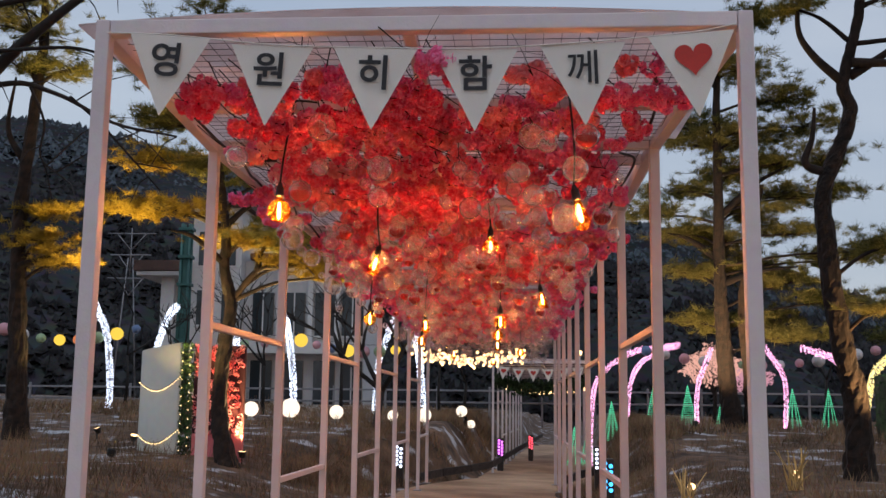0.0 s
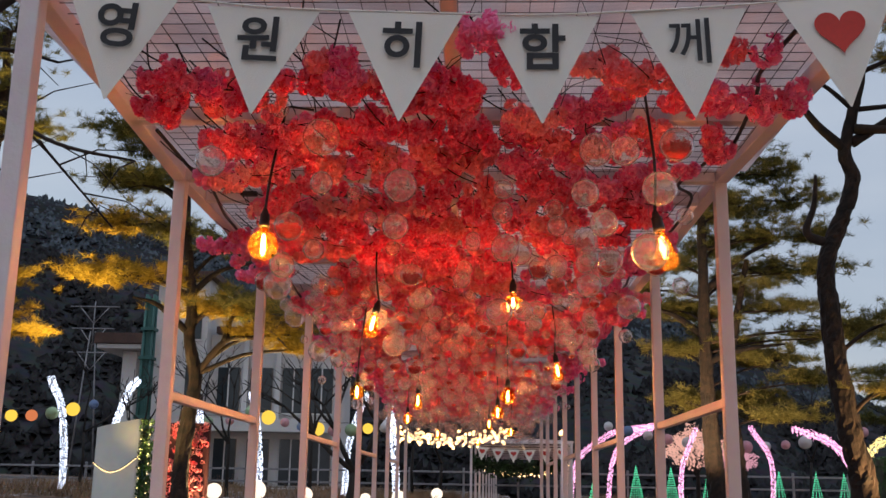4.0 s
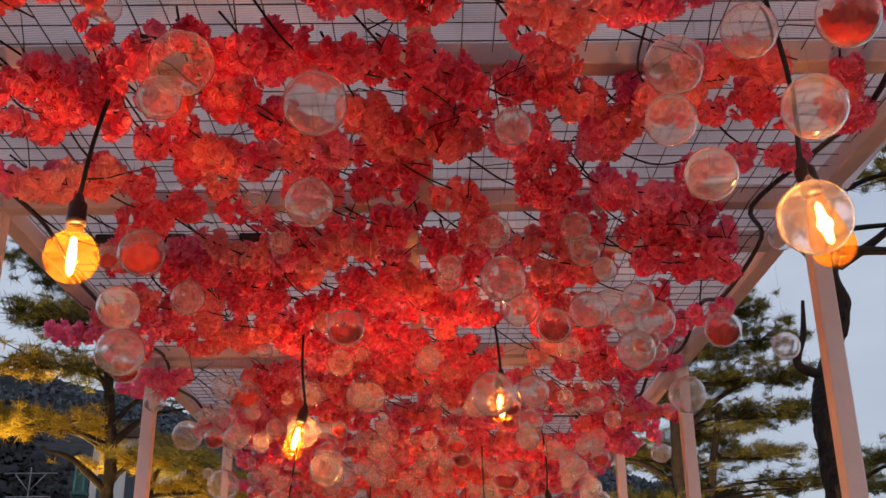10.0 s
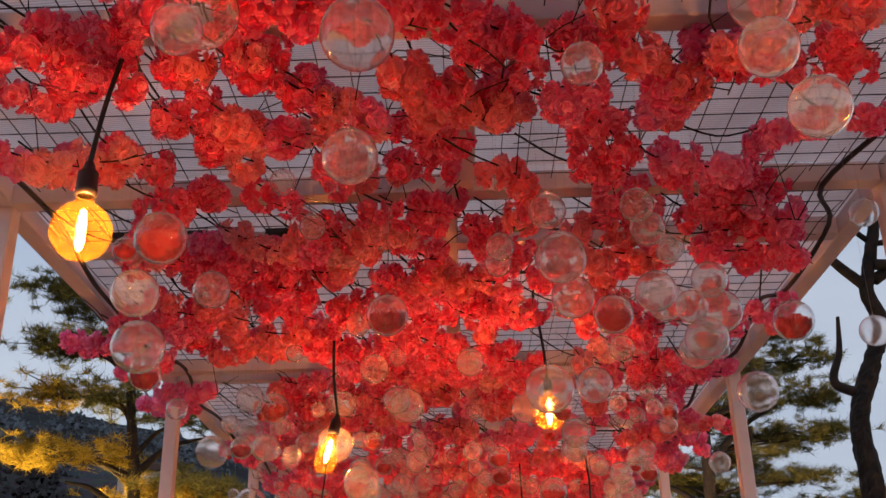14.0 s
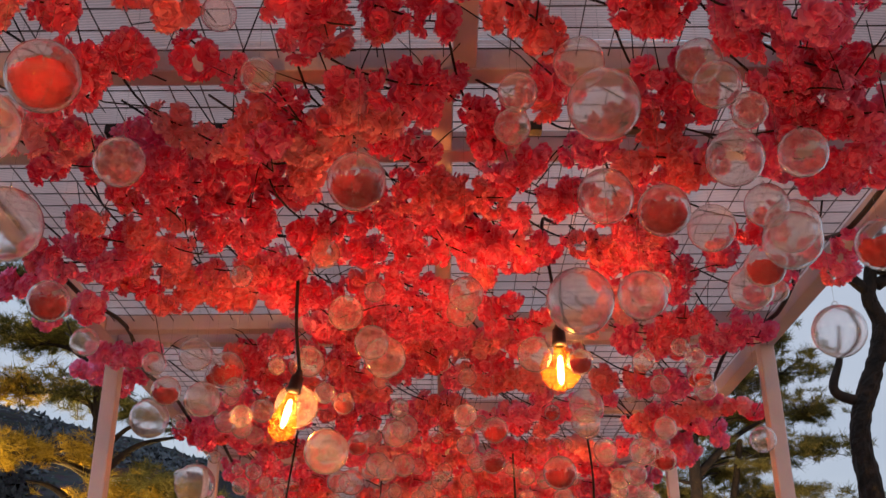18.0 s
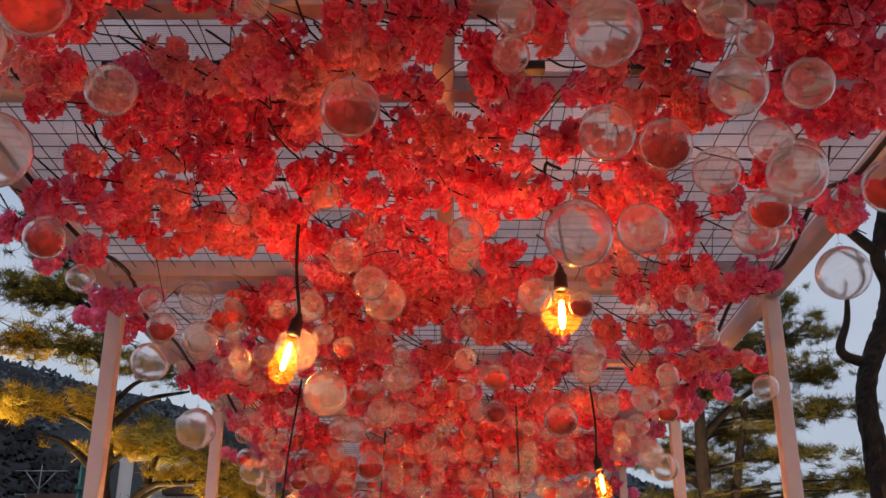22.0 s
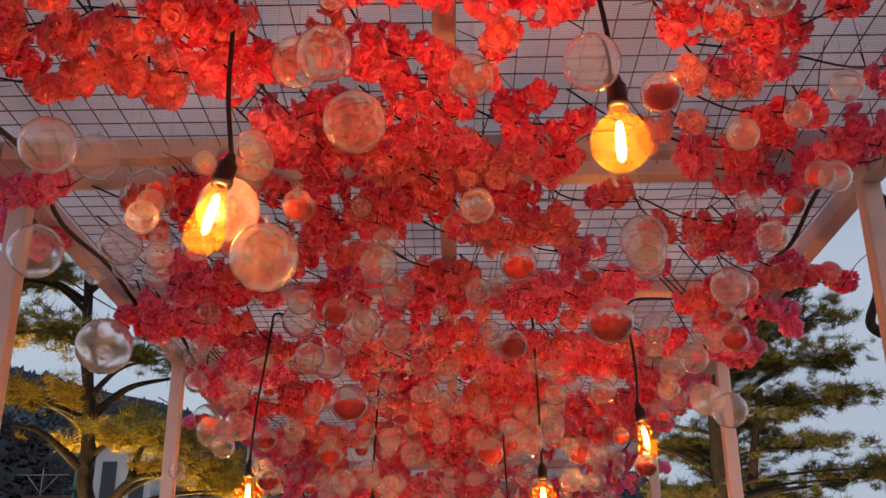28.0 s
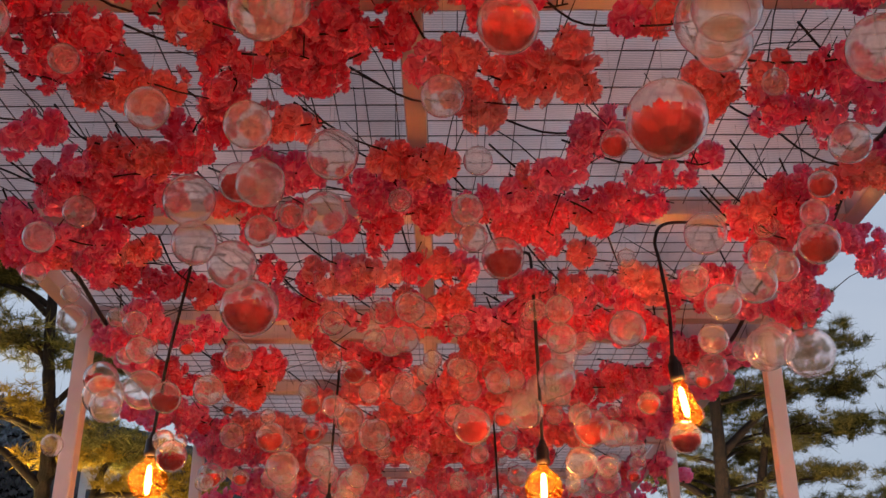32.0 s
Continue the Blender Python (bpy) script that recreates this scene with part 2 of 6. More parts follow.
LED_WHITE, LED_PINK, LED_YELLOW = glow("cold_white_leds", (0.72, 0.80, 1.0), 3.2), glow("pink_leds", (1.0, 0.42, 0.74), 2.6), glow("yellow_leds", (1.0, 0.80, 0.30), 2.4)
LED_GREEN, LED_BLUE, LED_RED, LED_PURPLE = glow("green_leds", (0.12, 0.8, 0.42), 1.0), glow("blue_leds", (0.05, 0.45, 1.0), 3), glow("red_leds", (1.0, 0.08, 0.12), 3), glow("purple_leds", (0.8, 0.15, 1.0), 3)
WARM_LAMP = glow("warm_lamp", (1.0, 0.62, 0.28), 3.6)
FAIRY = glow("fairy_light", (1.0, 0.68, 0.32), 3.6)
MOON_LAMP = glow("white_globe_lamp", (1.0, 0.86, 0.68), 1.25)


def roof_mat():
    """Twin-wall plastic sheet: fine ribs across, dust, rain stains; daylight comes through it."""
    m = bpy.data.materials.new("ribbed_translucent_sheet")
    m.use_nodes = True
    n, l = m.node_tree.nodes, m.node_tree.links
    n.clear()
    co, wave, nz, ramp, ov = n.new("ShaderNodeTexCoord"), n.new("ShaderNodeTexWave"), n.new("ShaderNodeTexNoise"), n.new("ShaderNodeValToRGB"), n.new("ShaderNodeMix")
    wave.bands_direction = "Y"
    wave.inputs["Scale"].default_value, wave.inputs["Distortion"].default_value = 34.0, 1.6
    wave.inputs["Detail"].default_value, wave.inputs["Detail Scale"].default_value = 3, 3
    nz.inputs["Scale"].default_value, nz.inputs["Detail"].default_value = 3.5, 8
    ramp.color_ramp.elements[0].position, ramp.color_ramp.elements[0].color = 0.3, (0.72, 0.60, 0.585, 1)
    ramp.color_ramp.elements[1].position, ramp.color_ramp.elements[1].color = 0.7, (0.91, 0.80, 0.785, 1)
    ov.data_type, ov.blend_type = "RGBA", "MULTIPLY"
    ov.inputs["Factor"].default_value = 0.3
    for t in (wave, nz):
        l.new(co.outputs["Object"], t.inputs["Vector"])
    l.new(nz.outputs["Fac"], ramp.inputs["Fac"])
    l.new(ramp.outputs["Color"], ov.inputs[6])
    l.new(wave.outputs["Color"], ov.inputs[7])
    d, t, mx, o, b = n.new("ShaderNodeBsdfDiffuse"), n.new("ShaderNodeBsdfTranslucent"), n.new("ShaderNodeMixShader"), n.new("ShaderNodeOutputMaterial"), n.new("ShaderNodeBump")
    b.inputs["Strength"].default_value, b.inputs["Distance"].default_value = 0.5, 0.004
    l.new(wave.outputs["Fac"], b.inputs["Height"])
    l.new(b.outputs["Normal"], d.inputs["Normal"])
    mx.inputs[0].default_value = 0.82
    for q in (d, t):
        l.new(ov.outputs[2], q.inputs["Color"])
    l.new(d.outputs[0], mx.inputs[1])
    l.new(t.outputs[0], mx.inputs[2])
    l.new(mx.outputs[0], o.inputs["Surface"])
    return m


ROOF_SHEET = roof_mat()


def ground_mat():
    """Dry lawn: brown earth and straw with patches of thin snow."""
    m = bpy.data.materials.new("winter_lawn")
    m.use_nodes = True
    n, l = m.node_tree.nodes, m.node_tree.links
    p = n["Principled BSDF"]
    p.inputs["Roughness"].default_value = 0.95
    co, a, b, r1, r2, mx, bp = n.new("ShaderNodeTexCoord"), n.new("ShaderNodeTexNoise"), n.new("ShaderNodeTexNoise"), n.new("ShaderNodeValToRGB"), n.new("ShaderNodeValToRGB"), n.new("ShaderNodeMix"), n.new("ShaderNodeBump")
    a.inputs["Scale"].default_value, a.inputs["Detail"].default_value = 3.0, 9
    b.inputs["Scale"].default_value, b.inputs["Detail"].default_value = 1.3, 10
    r1.color_ramp.elements[0].position, r1.color_ramp.elements[0].color = 0.35, (0.035, 0.018, 0.010, 1)
    r1.color_ramp.elements[1].position, r1.color_ramp.elements[1].color = 0.7, (0.17, 0.092, 0.052, 1)
    r2.color_ramp.elements[0].position, r2.color_ramp.elements[0].color = 0.57, (0, 0, 0, 1)
    r2.color_ramp.elements[1].position, r2.color_ramp.elements[1].color = 0.64, (0.7, 0.7, 0.7, 1)
    mx.data_type = "RGBA"
    mx.inputs[7].default_value = (0.55, 0.56, 0.60, 1)
    bp.inputs["Strength"].default_value, bp.inputs["Distance"].default_value = 0.9, 0.06
    for t in (a, b):
        l.new(co.outputs["Object"], t.inputs["Vector"])
    l.new(a.outputs["Fac"], r1.inputs["Fac"])
    l.new(b.outputs["Fac"], r2.inputs["Fac"])
    l.new(r2.outputs["Color"], mx.inputs["Factor"])
    l.new(r1.outputs["Color"], mx.inputs[6])
    l.new(mx.outputs[2], p.inputs["Base Color"])
    l.new(a.outputs["Fac"], bp.inputs["Height"])
    l.new(bp.outputs["Normal"], p.inputs["Normal"])
    return m


LAWN = ground_mat()
FOREST = mat("wooded_hillside", (0.042, 0.045, 0.048), 1.0, 0, 0.3, 0.12, 0, 1, (0.020, 0.021, 0.023), 0.0)
# snow-dusted upper trees, with the bluish haze of distance mixed into the colour
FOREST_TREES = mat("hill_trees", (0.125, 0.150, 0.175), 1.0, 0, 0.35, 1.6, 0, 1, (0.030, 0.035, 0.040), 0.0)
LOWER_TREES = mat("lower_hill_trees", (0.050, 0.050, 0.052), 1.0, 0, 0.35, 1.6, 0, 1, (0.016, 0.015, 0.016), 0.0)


# ---- mesh helpers ----
def mesh_of(name, verts, faces, material, smooth=False):
    me = bpy.data.meshes.new(name)
    me.from_pydata([tuple(v) for v in verts], [], faces)
    me.materials.append(material)
    if smooth:
        me.polygons.foreach_set("use_smooth", [True] * len(me.polygons))
    me.update()
    return me


def from_bm(name, bm, material, smooth=False):
    me = bpy.data.meshes.new(name)
    bm.to_mesh(me)
    bm.free()
    me.materials.append(material)
    if smooth:
        me.polygons.foreach_set("use_smooth", [True] * len(me.polygons))
    return me


def part(name, data, parent, label="", m=None):
    """Links a mesh as one object under a thing or a part."""
    ob = new(name, data)
    ob.parent = parent
    if m is not None:
        ob.matrix_basis = m
    if label:
        ob["label"] = label
    return ob


# the garden's own axes against the tunnel's: a small turn, and lawns that fall away from the entrance
GARDEN = Matrix(((1.0004, -0.0148, 0.0240, 0.076), (0.0148, 1.0004, 0.0100, -0.205), (-0.0205, -0.0112, 1.0005, 0.0515), (0, 0, 0, 1)))
UPRIGHT = Matrix.Rotation(0.0148, 4, "Z")
AXES = [Matrix.Identity(4)]


def laid(p):
    """A point of the garden in the tunnel's axes."""
    return AXES[0] @ Vector(p)


def thing(name, label, category, m=None, group="", kind="", data=None, fixed=False):
    """A top-level thing; in the garden its foot is laid into the tunnel's axes and it stays upright."""
    ob = new(name, data)
    if AXES[0] == GARDEN and not fixed:
        if m is not None:
            m = Matrix.Translation(laid(m.translation)) @ UPRIGHT @ Matrix.Translation(-m.translation) @ m
        elif data is not None:
            data.transform(GARDEN)
    if m is not None:
        ob.matrix_basis = m
    return tagged(ob, label, category, group, kind)


def box_mesh(name, sx, sy, sz, material, bevel=0.004):
    """A box centred on its origin, with bevelled edges."""
    bm = bmesh.new()
    bmesh.ops.create_cube(bm, size=1)
    bmesh.ops.scale(bm, vec=(sx, sy, sz), verts=bm.verts)
    if bevel:
        bmesh.ops.bevel(bm, geom=bm.edges[:], offset=bevel, segments=2, affect="EDGES", profile=0.6)
    return from_bm(name, bm, material)


def tube(points, radii, sides=8, cap=True):
    """Vertices and faces of a tapered tube along points."""
    pts = [Vector(p) for p in points]
    verts, faces, side = [], [], None
    for i, p in enumerate(pts):
        d = (pts[min(i + 1, len(pts) - 1)] - pts[max(i - 1, 0)]).normalized()
        if side is None:
            side = d.orthogonal().normalized()
        side = (side - d * side.dot(d)).normalized()
        up = d.cross(side)
        for k in range(sides):
            a = 2 * math.pi * k / sides
            verts.append(p + radii[i] * (math.cos(a) * side + math.sin(a) * up))
    for i in range(len(pts) - 1):
        for k in range(sides):
            j = (k + 1) % sides
            faces.append((i * sides + k, i * sides + j, (i + 1) * sides + j, (i + 1) * sides + k))
    if cap:
        faces.append(tuple(reversed(range(sides))))
        faces.append(tuple((len(pts) - 1) * sides + k for k in range(sides)))
    return verts, faces


def smooth_line(points, steps=6):
    """Catmull-Rom through the points."""
    p = [Vector(q) for q in points]
    p = [2 * p[0] - p[1]] + p + [2 * p[-1] - p[-2]]
    out = []
    for i in range(1, len(p) - 2):
        for s in range(steps):
            t = s / steps
            out.append(0.5 * (2 * p[i] + (p[i + 1] - p[i - 1]) * t + (2 * p[i - 1] - 5 * p[i] + 4 * p[i + 1] - p[i + 2]) * t * t + (3 * p[i] - p[i - 1] - 3 * p[i + 1] + p[i + 2]) * t ** 3))
    return out + [p[-2]]


def tube_mesh(name, points, r0, r1, material, sides=8, steps=6):
    line = smooth_line(points, steps) if len(points) > 2 else [Vector(q) for q in points]
    n = len(line) - 1
    v, f = tube(line, [r0 + (r1 - r0) * i / n for i in range(n + 1)], sides)
    return mesh_of(name, v, f, material, True)


class Soup:
    """Gathers many small pieces into one mesh."""

    def __init__(self):
        self.v, self.f = [], []

    def add(self, verts, faces):
        k = len(self.v)
        self.v.extend(verts)
        self.f.extend(tuple(i + k for i in f) for f in faces)

    def mesh(self, name, material, smooth=False):
        return mesh_of(name, self.v, self.f, material, smooth)


def path_middle(y):
    """The path runs straight through the tunnel, then swings over to the second pergola."""
    u = min(1.0, max(0.0, (y - 20.0) / 6.5))
    return 1.45 * u * u * (3 - 2 * u) + 0.07 * max(0.0, y - 27.0)


def ground_z(x, y):
    """The path is level; the lawns beside it rise in a bank and then run up to the back of the garden."""
    a = abs(x - path_middle(y))
    steep = min(1.0, max(0.0, (y - 20.0) / 4.0))
    bank = min(1.0, max(0.0, (a - 1.9 + 0.45 * steep) / (3.0 - 2.0 * steep)))
    bank = bank * bank * (3 - 2 * bank)
    return bank * (0.52 + 0.085 * min(9.0, max(0.0, y - 17.5)) + 0.02 * max(0.0, min(60.0, y) - 26.5))


def settle(p):
    """A garden point laid into the tunnel's axes, with level ground under the tunnel."""
    v = GARDEN @ Vector(p)
    u = min(1.0, max(0.0, (abs(v.x) - 1.7) / 1.6))
    w = min(1.0, max(0.0, (v.y - 12.0) / 9.0))
    k = max(u * u * (3 - 2 * u), w * w * (3 - 2 * w))
    v.z = p[2] + (v.z - p[2]) * k
    return v


# ---- ground, path, hill ----
def build_ground():
    xs = [-400, -200, -100, -60, -40, -30, -24, -20, -17, -14, -12] + [-10 + 0.5 * i for i in range(41)] + [12, 14, 17, 20, 24, 30, 40, 60, 100, 200, 400]
    ys = [-400, -200, -100, -60, -40, -30, -20] + [-12 + 0.8 * i for i in range(60)] + [38, 42, 48, 56, 66, 80, 100, 140, 200, 300, 500]
    verts = [settle((x, y, ground_z(x, y) + 0.02 * noise.noise(Vector((x, y, 0))))) for y in ys for x in xs]
    n = len(xs)
    faces = [(j * n + i, j * n + i + 1, (j + 1) * n + i + 1, (j + 1) * n + i) for j in range(len(ys) - 1) for i in range(n - 1)]
    thing("ground", "brown winter lawn with dry grass and thin snow", "lawn", kind="structure", data=mesh_of("ground", verts, faces, LAWN, True))


build_ground()


def build_path():
    verts, faces = [], []
    for i in range(71):
        y = -10 + i
        c = path_middle(y)
        w = 1.42
        for s in (-w, -w * 0.5, 0, w * 0.5, w):
            verts.append(settle((c + s + 0.05 * noise.noise(Vector((s, y * 0.7, 3))), y, max(ground_z(c + s, y), 0) + 0.035)))
    for i in range(70):
        for k in range(4):
            a = i * 5 + k
            faces.append((a, a + 1, a + 6, a + 5))
    thing("path", "pale brown sandy footpath through the lawn", "path", kind="structure", data=mesh_of("path", verts, faces, SAND, True))


build_path()


def path_edging(side):
    """Low dark boards along the edge of the path."""
    t = thing("path_edging", "low dark timber edging along the footpath", "edging")
    for k in range(20):
        y0, y1 = 20.6 + 1.6 * k, 22.16 + 1.6 * k
        x0, x1 = path_middle(y0) + side * 1.44, path_middle(y1) + side * 1.44
        part("board", box_mesh("board", math.hypot(x1 - x0, y1 - y0), 0.05, 0.16, TWIG, 0.008), t, "", pose((x0 + x1) / 2, (y0 + y1) / 2, 0.08, 0, 0, math.degrees(math.atan2(y1 - y0, x1 - x0))))


AXES[0] = GARDEN
path_edging(-1)
path_edging(1)


def build_hill():
    """Wooded hills behind the garden, higher on one side, with bare and conifer trees."""
    rng = random.Random(5)

    def ridge(a):
        left = 60 * math.exp(-((a + 26) / 27) ** 2)
        right = 30 * math.exp(-((a - 9) / 14) ** 2)
        return 12 + left + right + 5 * noise.noise(Vector((a * 0.11, 0, 1))) + 2 * noise.noise(Vector((a * 0.5, 0, 7)))

    verts, faces, cols, rows_n = [], [], 121, 10
    for i in range(cols):
        a = -120 + 240 * i / (cols - 1)
        for j in range(rows_n):
            u = j / (rows_n - 1)
            r = 120 + 150 * u
            verts.append((r * math.sin(radians(a)), r * math.cos(radians(a)), ridge(a) * u ** 0.8 + 2.5 * noise.noise(Vector((a * 0.3, u * 5, 2))) - 1))
    for i in range(cols - 1):
        for j in range(rows_n - 1):
            k = i * rows_n + j
            faces.append((k, k + rows_n, k + rows_n + 1, k + 1))
    thing("backdrop_hill", "dark wooded hillside with traces of snow", "hill", kind="structure", data=mesh_of("backdrop_hill", verts, faces, FOREST, True))
    woods, low = Soup(), Soup()
    for _ in range(24000):
        a, u = rng.uniform(-62, 62), rng.random() ** 1.15
        r = 120 + 150 * u
        x, y, z = r * math.sin(radians(a)), r * math.cos(radians(a)), ridge(a) * u ** 0.8 - 1.5
        h, w = rng.uniform(0.9, 1.9), rng.uniform(0.6, 1.2)
        k = 5
        for tier in range(2):
            z0, z1, ww = z + h * tier * 0.26, z + h * (0.7 + tier * 0.3), w * (1 - tier * 0.2)
            ring = [(x + ww * rng.uniform(0.6, 1.2) * math.cos(2 * math.pi * q / k), y + ww * math.sin(2 * math.pi * q / k), z0 + rng.uniform(-0.5, 0.5)) for q in range(k)]
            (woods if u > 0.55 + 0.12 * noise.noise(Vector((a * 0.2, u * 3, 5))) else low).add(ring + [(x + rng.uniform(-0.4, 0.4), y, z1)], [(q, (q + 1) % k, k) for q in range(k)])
    thing("hill_woods", "distant conifers dusted with snow and tinted blue-grey for haze on the hillside", "woods", kind="stuff", data=woods.mesh("hill_woods", FOREST_TREES, True))
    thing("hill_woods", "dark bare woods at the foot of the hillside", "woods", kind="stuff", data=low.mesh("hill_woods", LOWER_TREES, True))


build_hill()
AXES[0] = Matrix.Identity(4)

# ---- the pergola tunnel ----
HALF, FIRST, BAY, BAYS = 1.23, 3.888, 1.812, 9
POST = box_mesh("post", 0.056, 0.056, 2.925, WHITE_PAINT, 0.006)
CROSS = box_mesh("cross_beam", 2 * HALF - 0.062, 0.058, 0.058, WHITE_PAINT, 0.005)
SIDE = box_mesh("side_beam", 0.058, BAY - 0.060, 0.058, WHITE_PAINT, 0.005)
RUNG = box_mesh("side_rail", 0.04, BAY - 0.060, 0.04, WHITE_PAINT, 0.004)
SPINE = box_mesh("spine_beam", 0.05, BAY - 0.004, 0.052, WHITE_PAINT, 0.004)
FOOT = box_mesh("foot_plate", 0.14, 0.14, 0.012, GREY_STEEL, 0.002)


def wire_panel(name, w, d, cell):
    """A welded mesh panel: real wires in both directions."""
    s, r = Soup(), 0.0016
    nx, ny = int(w / cell), int(d / cell)
    for i in range(nx + 1):
        x = -w / 2 + w * i / nx
        s.add(*tube([(x, -d / 2, 0), (x, d / 2, 0)], [r, r], 4))
    for j in range(ny + 1):
        y = -d / 2 + d * j / ny
        s.add(*tube([(-w / 2, y, 2.2 * r), (w / 2, y, 2.2 * r)], [r, r], 4))
    return s.mesh(name, WIRE)


def roof_sheet_mesh(d):
    """A thin sheet bent into a shallow arch, with an edge of its own."""
    v, f, n = [], [], 16
    for y in (-d / 2, d / 2):
        for i in range(n + 1):
            x = -1.30 + 2.60 * i / n
            z = 0.05 * (1 - (x / 1.30) ** 2)
            v += [(x, y, z), (x, y, z + 0.008)]
    m = 2 * (n + 1)
    for i in range(n):
        a = 2 * i
        f += [(a, a + 2, m + a + 2, m + a), (a + 1, m + a + 1, m + a + 3, a + 3), (a, a + 1, a + 3, a + 2), (m + a, m + a + 2, m + a + 3, m + a + 1)]
    f += [(0, m, m + 1, 1), (2 * n, 2 * n + 1, m + 2 * n + 1, m + 2 * n)]
    return mesh_of("roof_sheet", v, f, ROOF_SHEET, False)


PANEL = wire_panel("wire_mesh", 2.34, BAY - 0.01, 0.07)
SHEET = roof_sheet_mesh(BAY - 0.012)


def tunnel(m, bays, label, crosses, front=None):
    """A run of square steel frames with rails, wire mesh and a plastic roof; the front frame may stand out of line."""
    t = thing("pergola_tunnel", label, "pergola", m)
    feet = [[(-HALF, k * BAY), (HALF, k * BAY)] for k in range(bays + 1)]
    if front:
        feet[0] = front
    for row in feet:
        for x, y in row:
            p = part("post", POST, t, "", pose(x, y, 1.4625))
            part("foot_plate", FOOT, p, "", pose(0, 0, -1.455))
    for k in range(bays):
        y = k * BAY + BAY / 2
        for s in (0, 1):
            (x0, y0), (x1, y1) = feet[k][s], feet[k + 1][s]
            turn = -math.degrees(math.atan2(x1 - x0, y1 - y0))
            long = SIDE if abs(turn) < 0.1 else box_mesh("side_beam", 0.058, math.hypot(x1 - x0, y1 - y0) - 0.062, 0.058, WHITE_PAINT, 0.005)
            part("side_beam", long, t, "", pose((x0 + x1) / 2, (y0 + y1) / 2, 2.893, 0, 0, turn))
            if k:
                part("side_rail", RUNG, t, "", pose(x0, y, 1.89 if k % 2 else 0.92))
        lean = 0.5 * (feet[k][0][0] + feet[k][1][0] + feet[k + 1][0][0] + feet[k + 1][1][0]) / 2
        part("spine_beam", SPINE, t, "", pose(lean + 0.01, y, 2.893))
        part("wire_mesh", PANEL, t, "welded wire mesh under the roof", pose(lean, y, 2.897))
        part("roof_sheet", SHEET, t, "weathered ribbed translucent sheet", pose(lean, y, 2.927))
    for y in crosses:
        if y <= 0 and front:
            w = front[1][0] - front[0][0]
            part("cross_beam", box_mesh("cross_beam", w - 0.062, 0.058, 0.058, WHITE_PAINT, 0.005), t, "", pose((front[0][0] + front[1][0]) / 2, front[0][1], 2.893))
        else:
            part("cross_beam", CROSS, t, "", pose(0, y, 2.893))
    return t


CLAMP = box_mesh("clamp", 0.075, 0.03, 0.022, CABLE, 0.003)
RUN = tunnel(pose(0.01, FIRST, 0), BAYS, "white steel pergola tunnel roofed with translucent sheet over wire mesh",
             [0, 1.01, 1.787, 2.14, 3.41, 3.555, 4.54, 5.39, 5.60, 6.30, 7.25, 8.15, 9.06, 9.97, 10.87, 11.78, 12.68, 13.59, 14.5, 15.4, 16.31], [(-1.122, -0.036), (1.322, -0.036)])
for x in (-0.96, -0.75, -0.50, -0.20, 0.21, 0.45, 0.84):
    part("clamp", CLAMP, RUN, "black sheet clamp", pose(x, 2.02, 2.872))
AXES[0] = GARDEN
tunnel(pose(1.45, 27.2, 0.0, 0, 0, -4), 8, "second white steel pergola with lit garlands further along the path", [BAY * k for k in range(9)])
AXES[0] = Matrix.Identity(4)

# ---- pennant banner ----
def text_mesh(body, size, material):
    cu = bpy.data.curves.new("lettering", "FONT")
    cu.body, cu.size, cu.align_x, cu.align_y = body, size, "CENTER", "CENTER"
    cu.extrude, cu.offset = 0.0006, 0.0008 if body == "께" else 0.0028
    ob = bpy.data.objects.new("lettering", cu)
    scene.collection.objects.link(ob)
    bpy.context.view_layer.update()
    me = bpy.data.meshes.new_from_object(ob.evaluated_get(bpy.context.evaluated_depsgraph_get()))
    bpy.data.objects.remove(ob)
    me.materials.clear()
    me.materials.append(material)
    return me


def heart_mesh(size):
    pts = []
    for i in range(48):
        a = 2 * math.pi * i / 48
        pts.append((size / 34 * 16 * math.sin(a) ** 3, 0, size / 34 * (13 * math.cos(a) - 5 * math.cos(2 * a) - 2 * math.cos(3 * a) - math.cos(4 * a))))
    v = [(x, -0.0012, z) for x, _, z in pts] + [(x, 0, z) for x, _, z in pts]
    f = [tuple(range(48)), tuple(reversed(range(48, 96)))] + [(i, 48 + i, 48 + (i + 1) % 48, (i + 1) % 48) for i in range(48)]
    return mesh_of("heart", v, f, RED_INK)


def pennant_mesh(seed):
    """A triangle of canvas with a rolled hem and soft waves."""
    rng, n, w, h = random.Random(seed), 12, 0.312, 0.312
    v, f = [], []
    ph = rng.uniform(0, 6)
    for j in range(n + 1):
        t = j / n
        ww = w * (1 - t) + 0.004
        for i in range(n + 1):
            x = -ww / 2 + ww * i / n
            y = 0.004 * math.sin(9 * x + ph + 3 * t) * t + 0.0025 * math.sin(5 * t + ph)
            v.append((x, y, -h * t))
    k = n + 1
    for j in range(n):
        for i in range(n):
            f.append((j * k + i, (j + 1) * k + i, (j + 1) * k + i + 1, j * k + i + 1))
    off = len(v)
    v += [(x, y + 0.0015, z) for x, y, z in v]
    f += [tuple(reversed([q + off for q in p])) for p in f[:n * n]]
    return mesh_of("pennant", v, f, CANVAS, True)


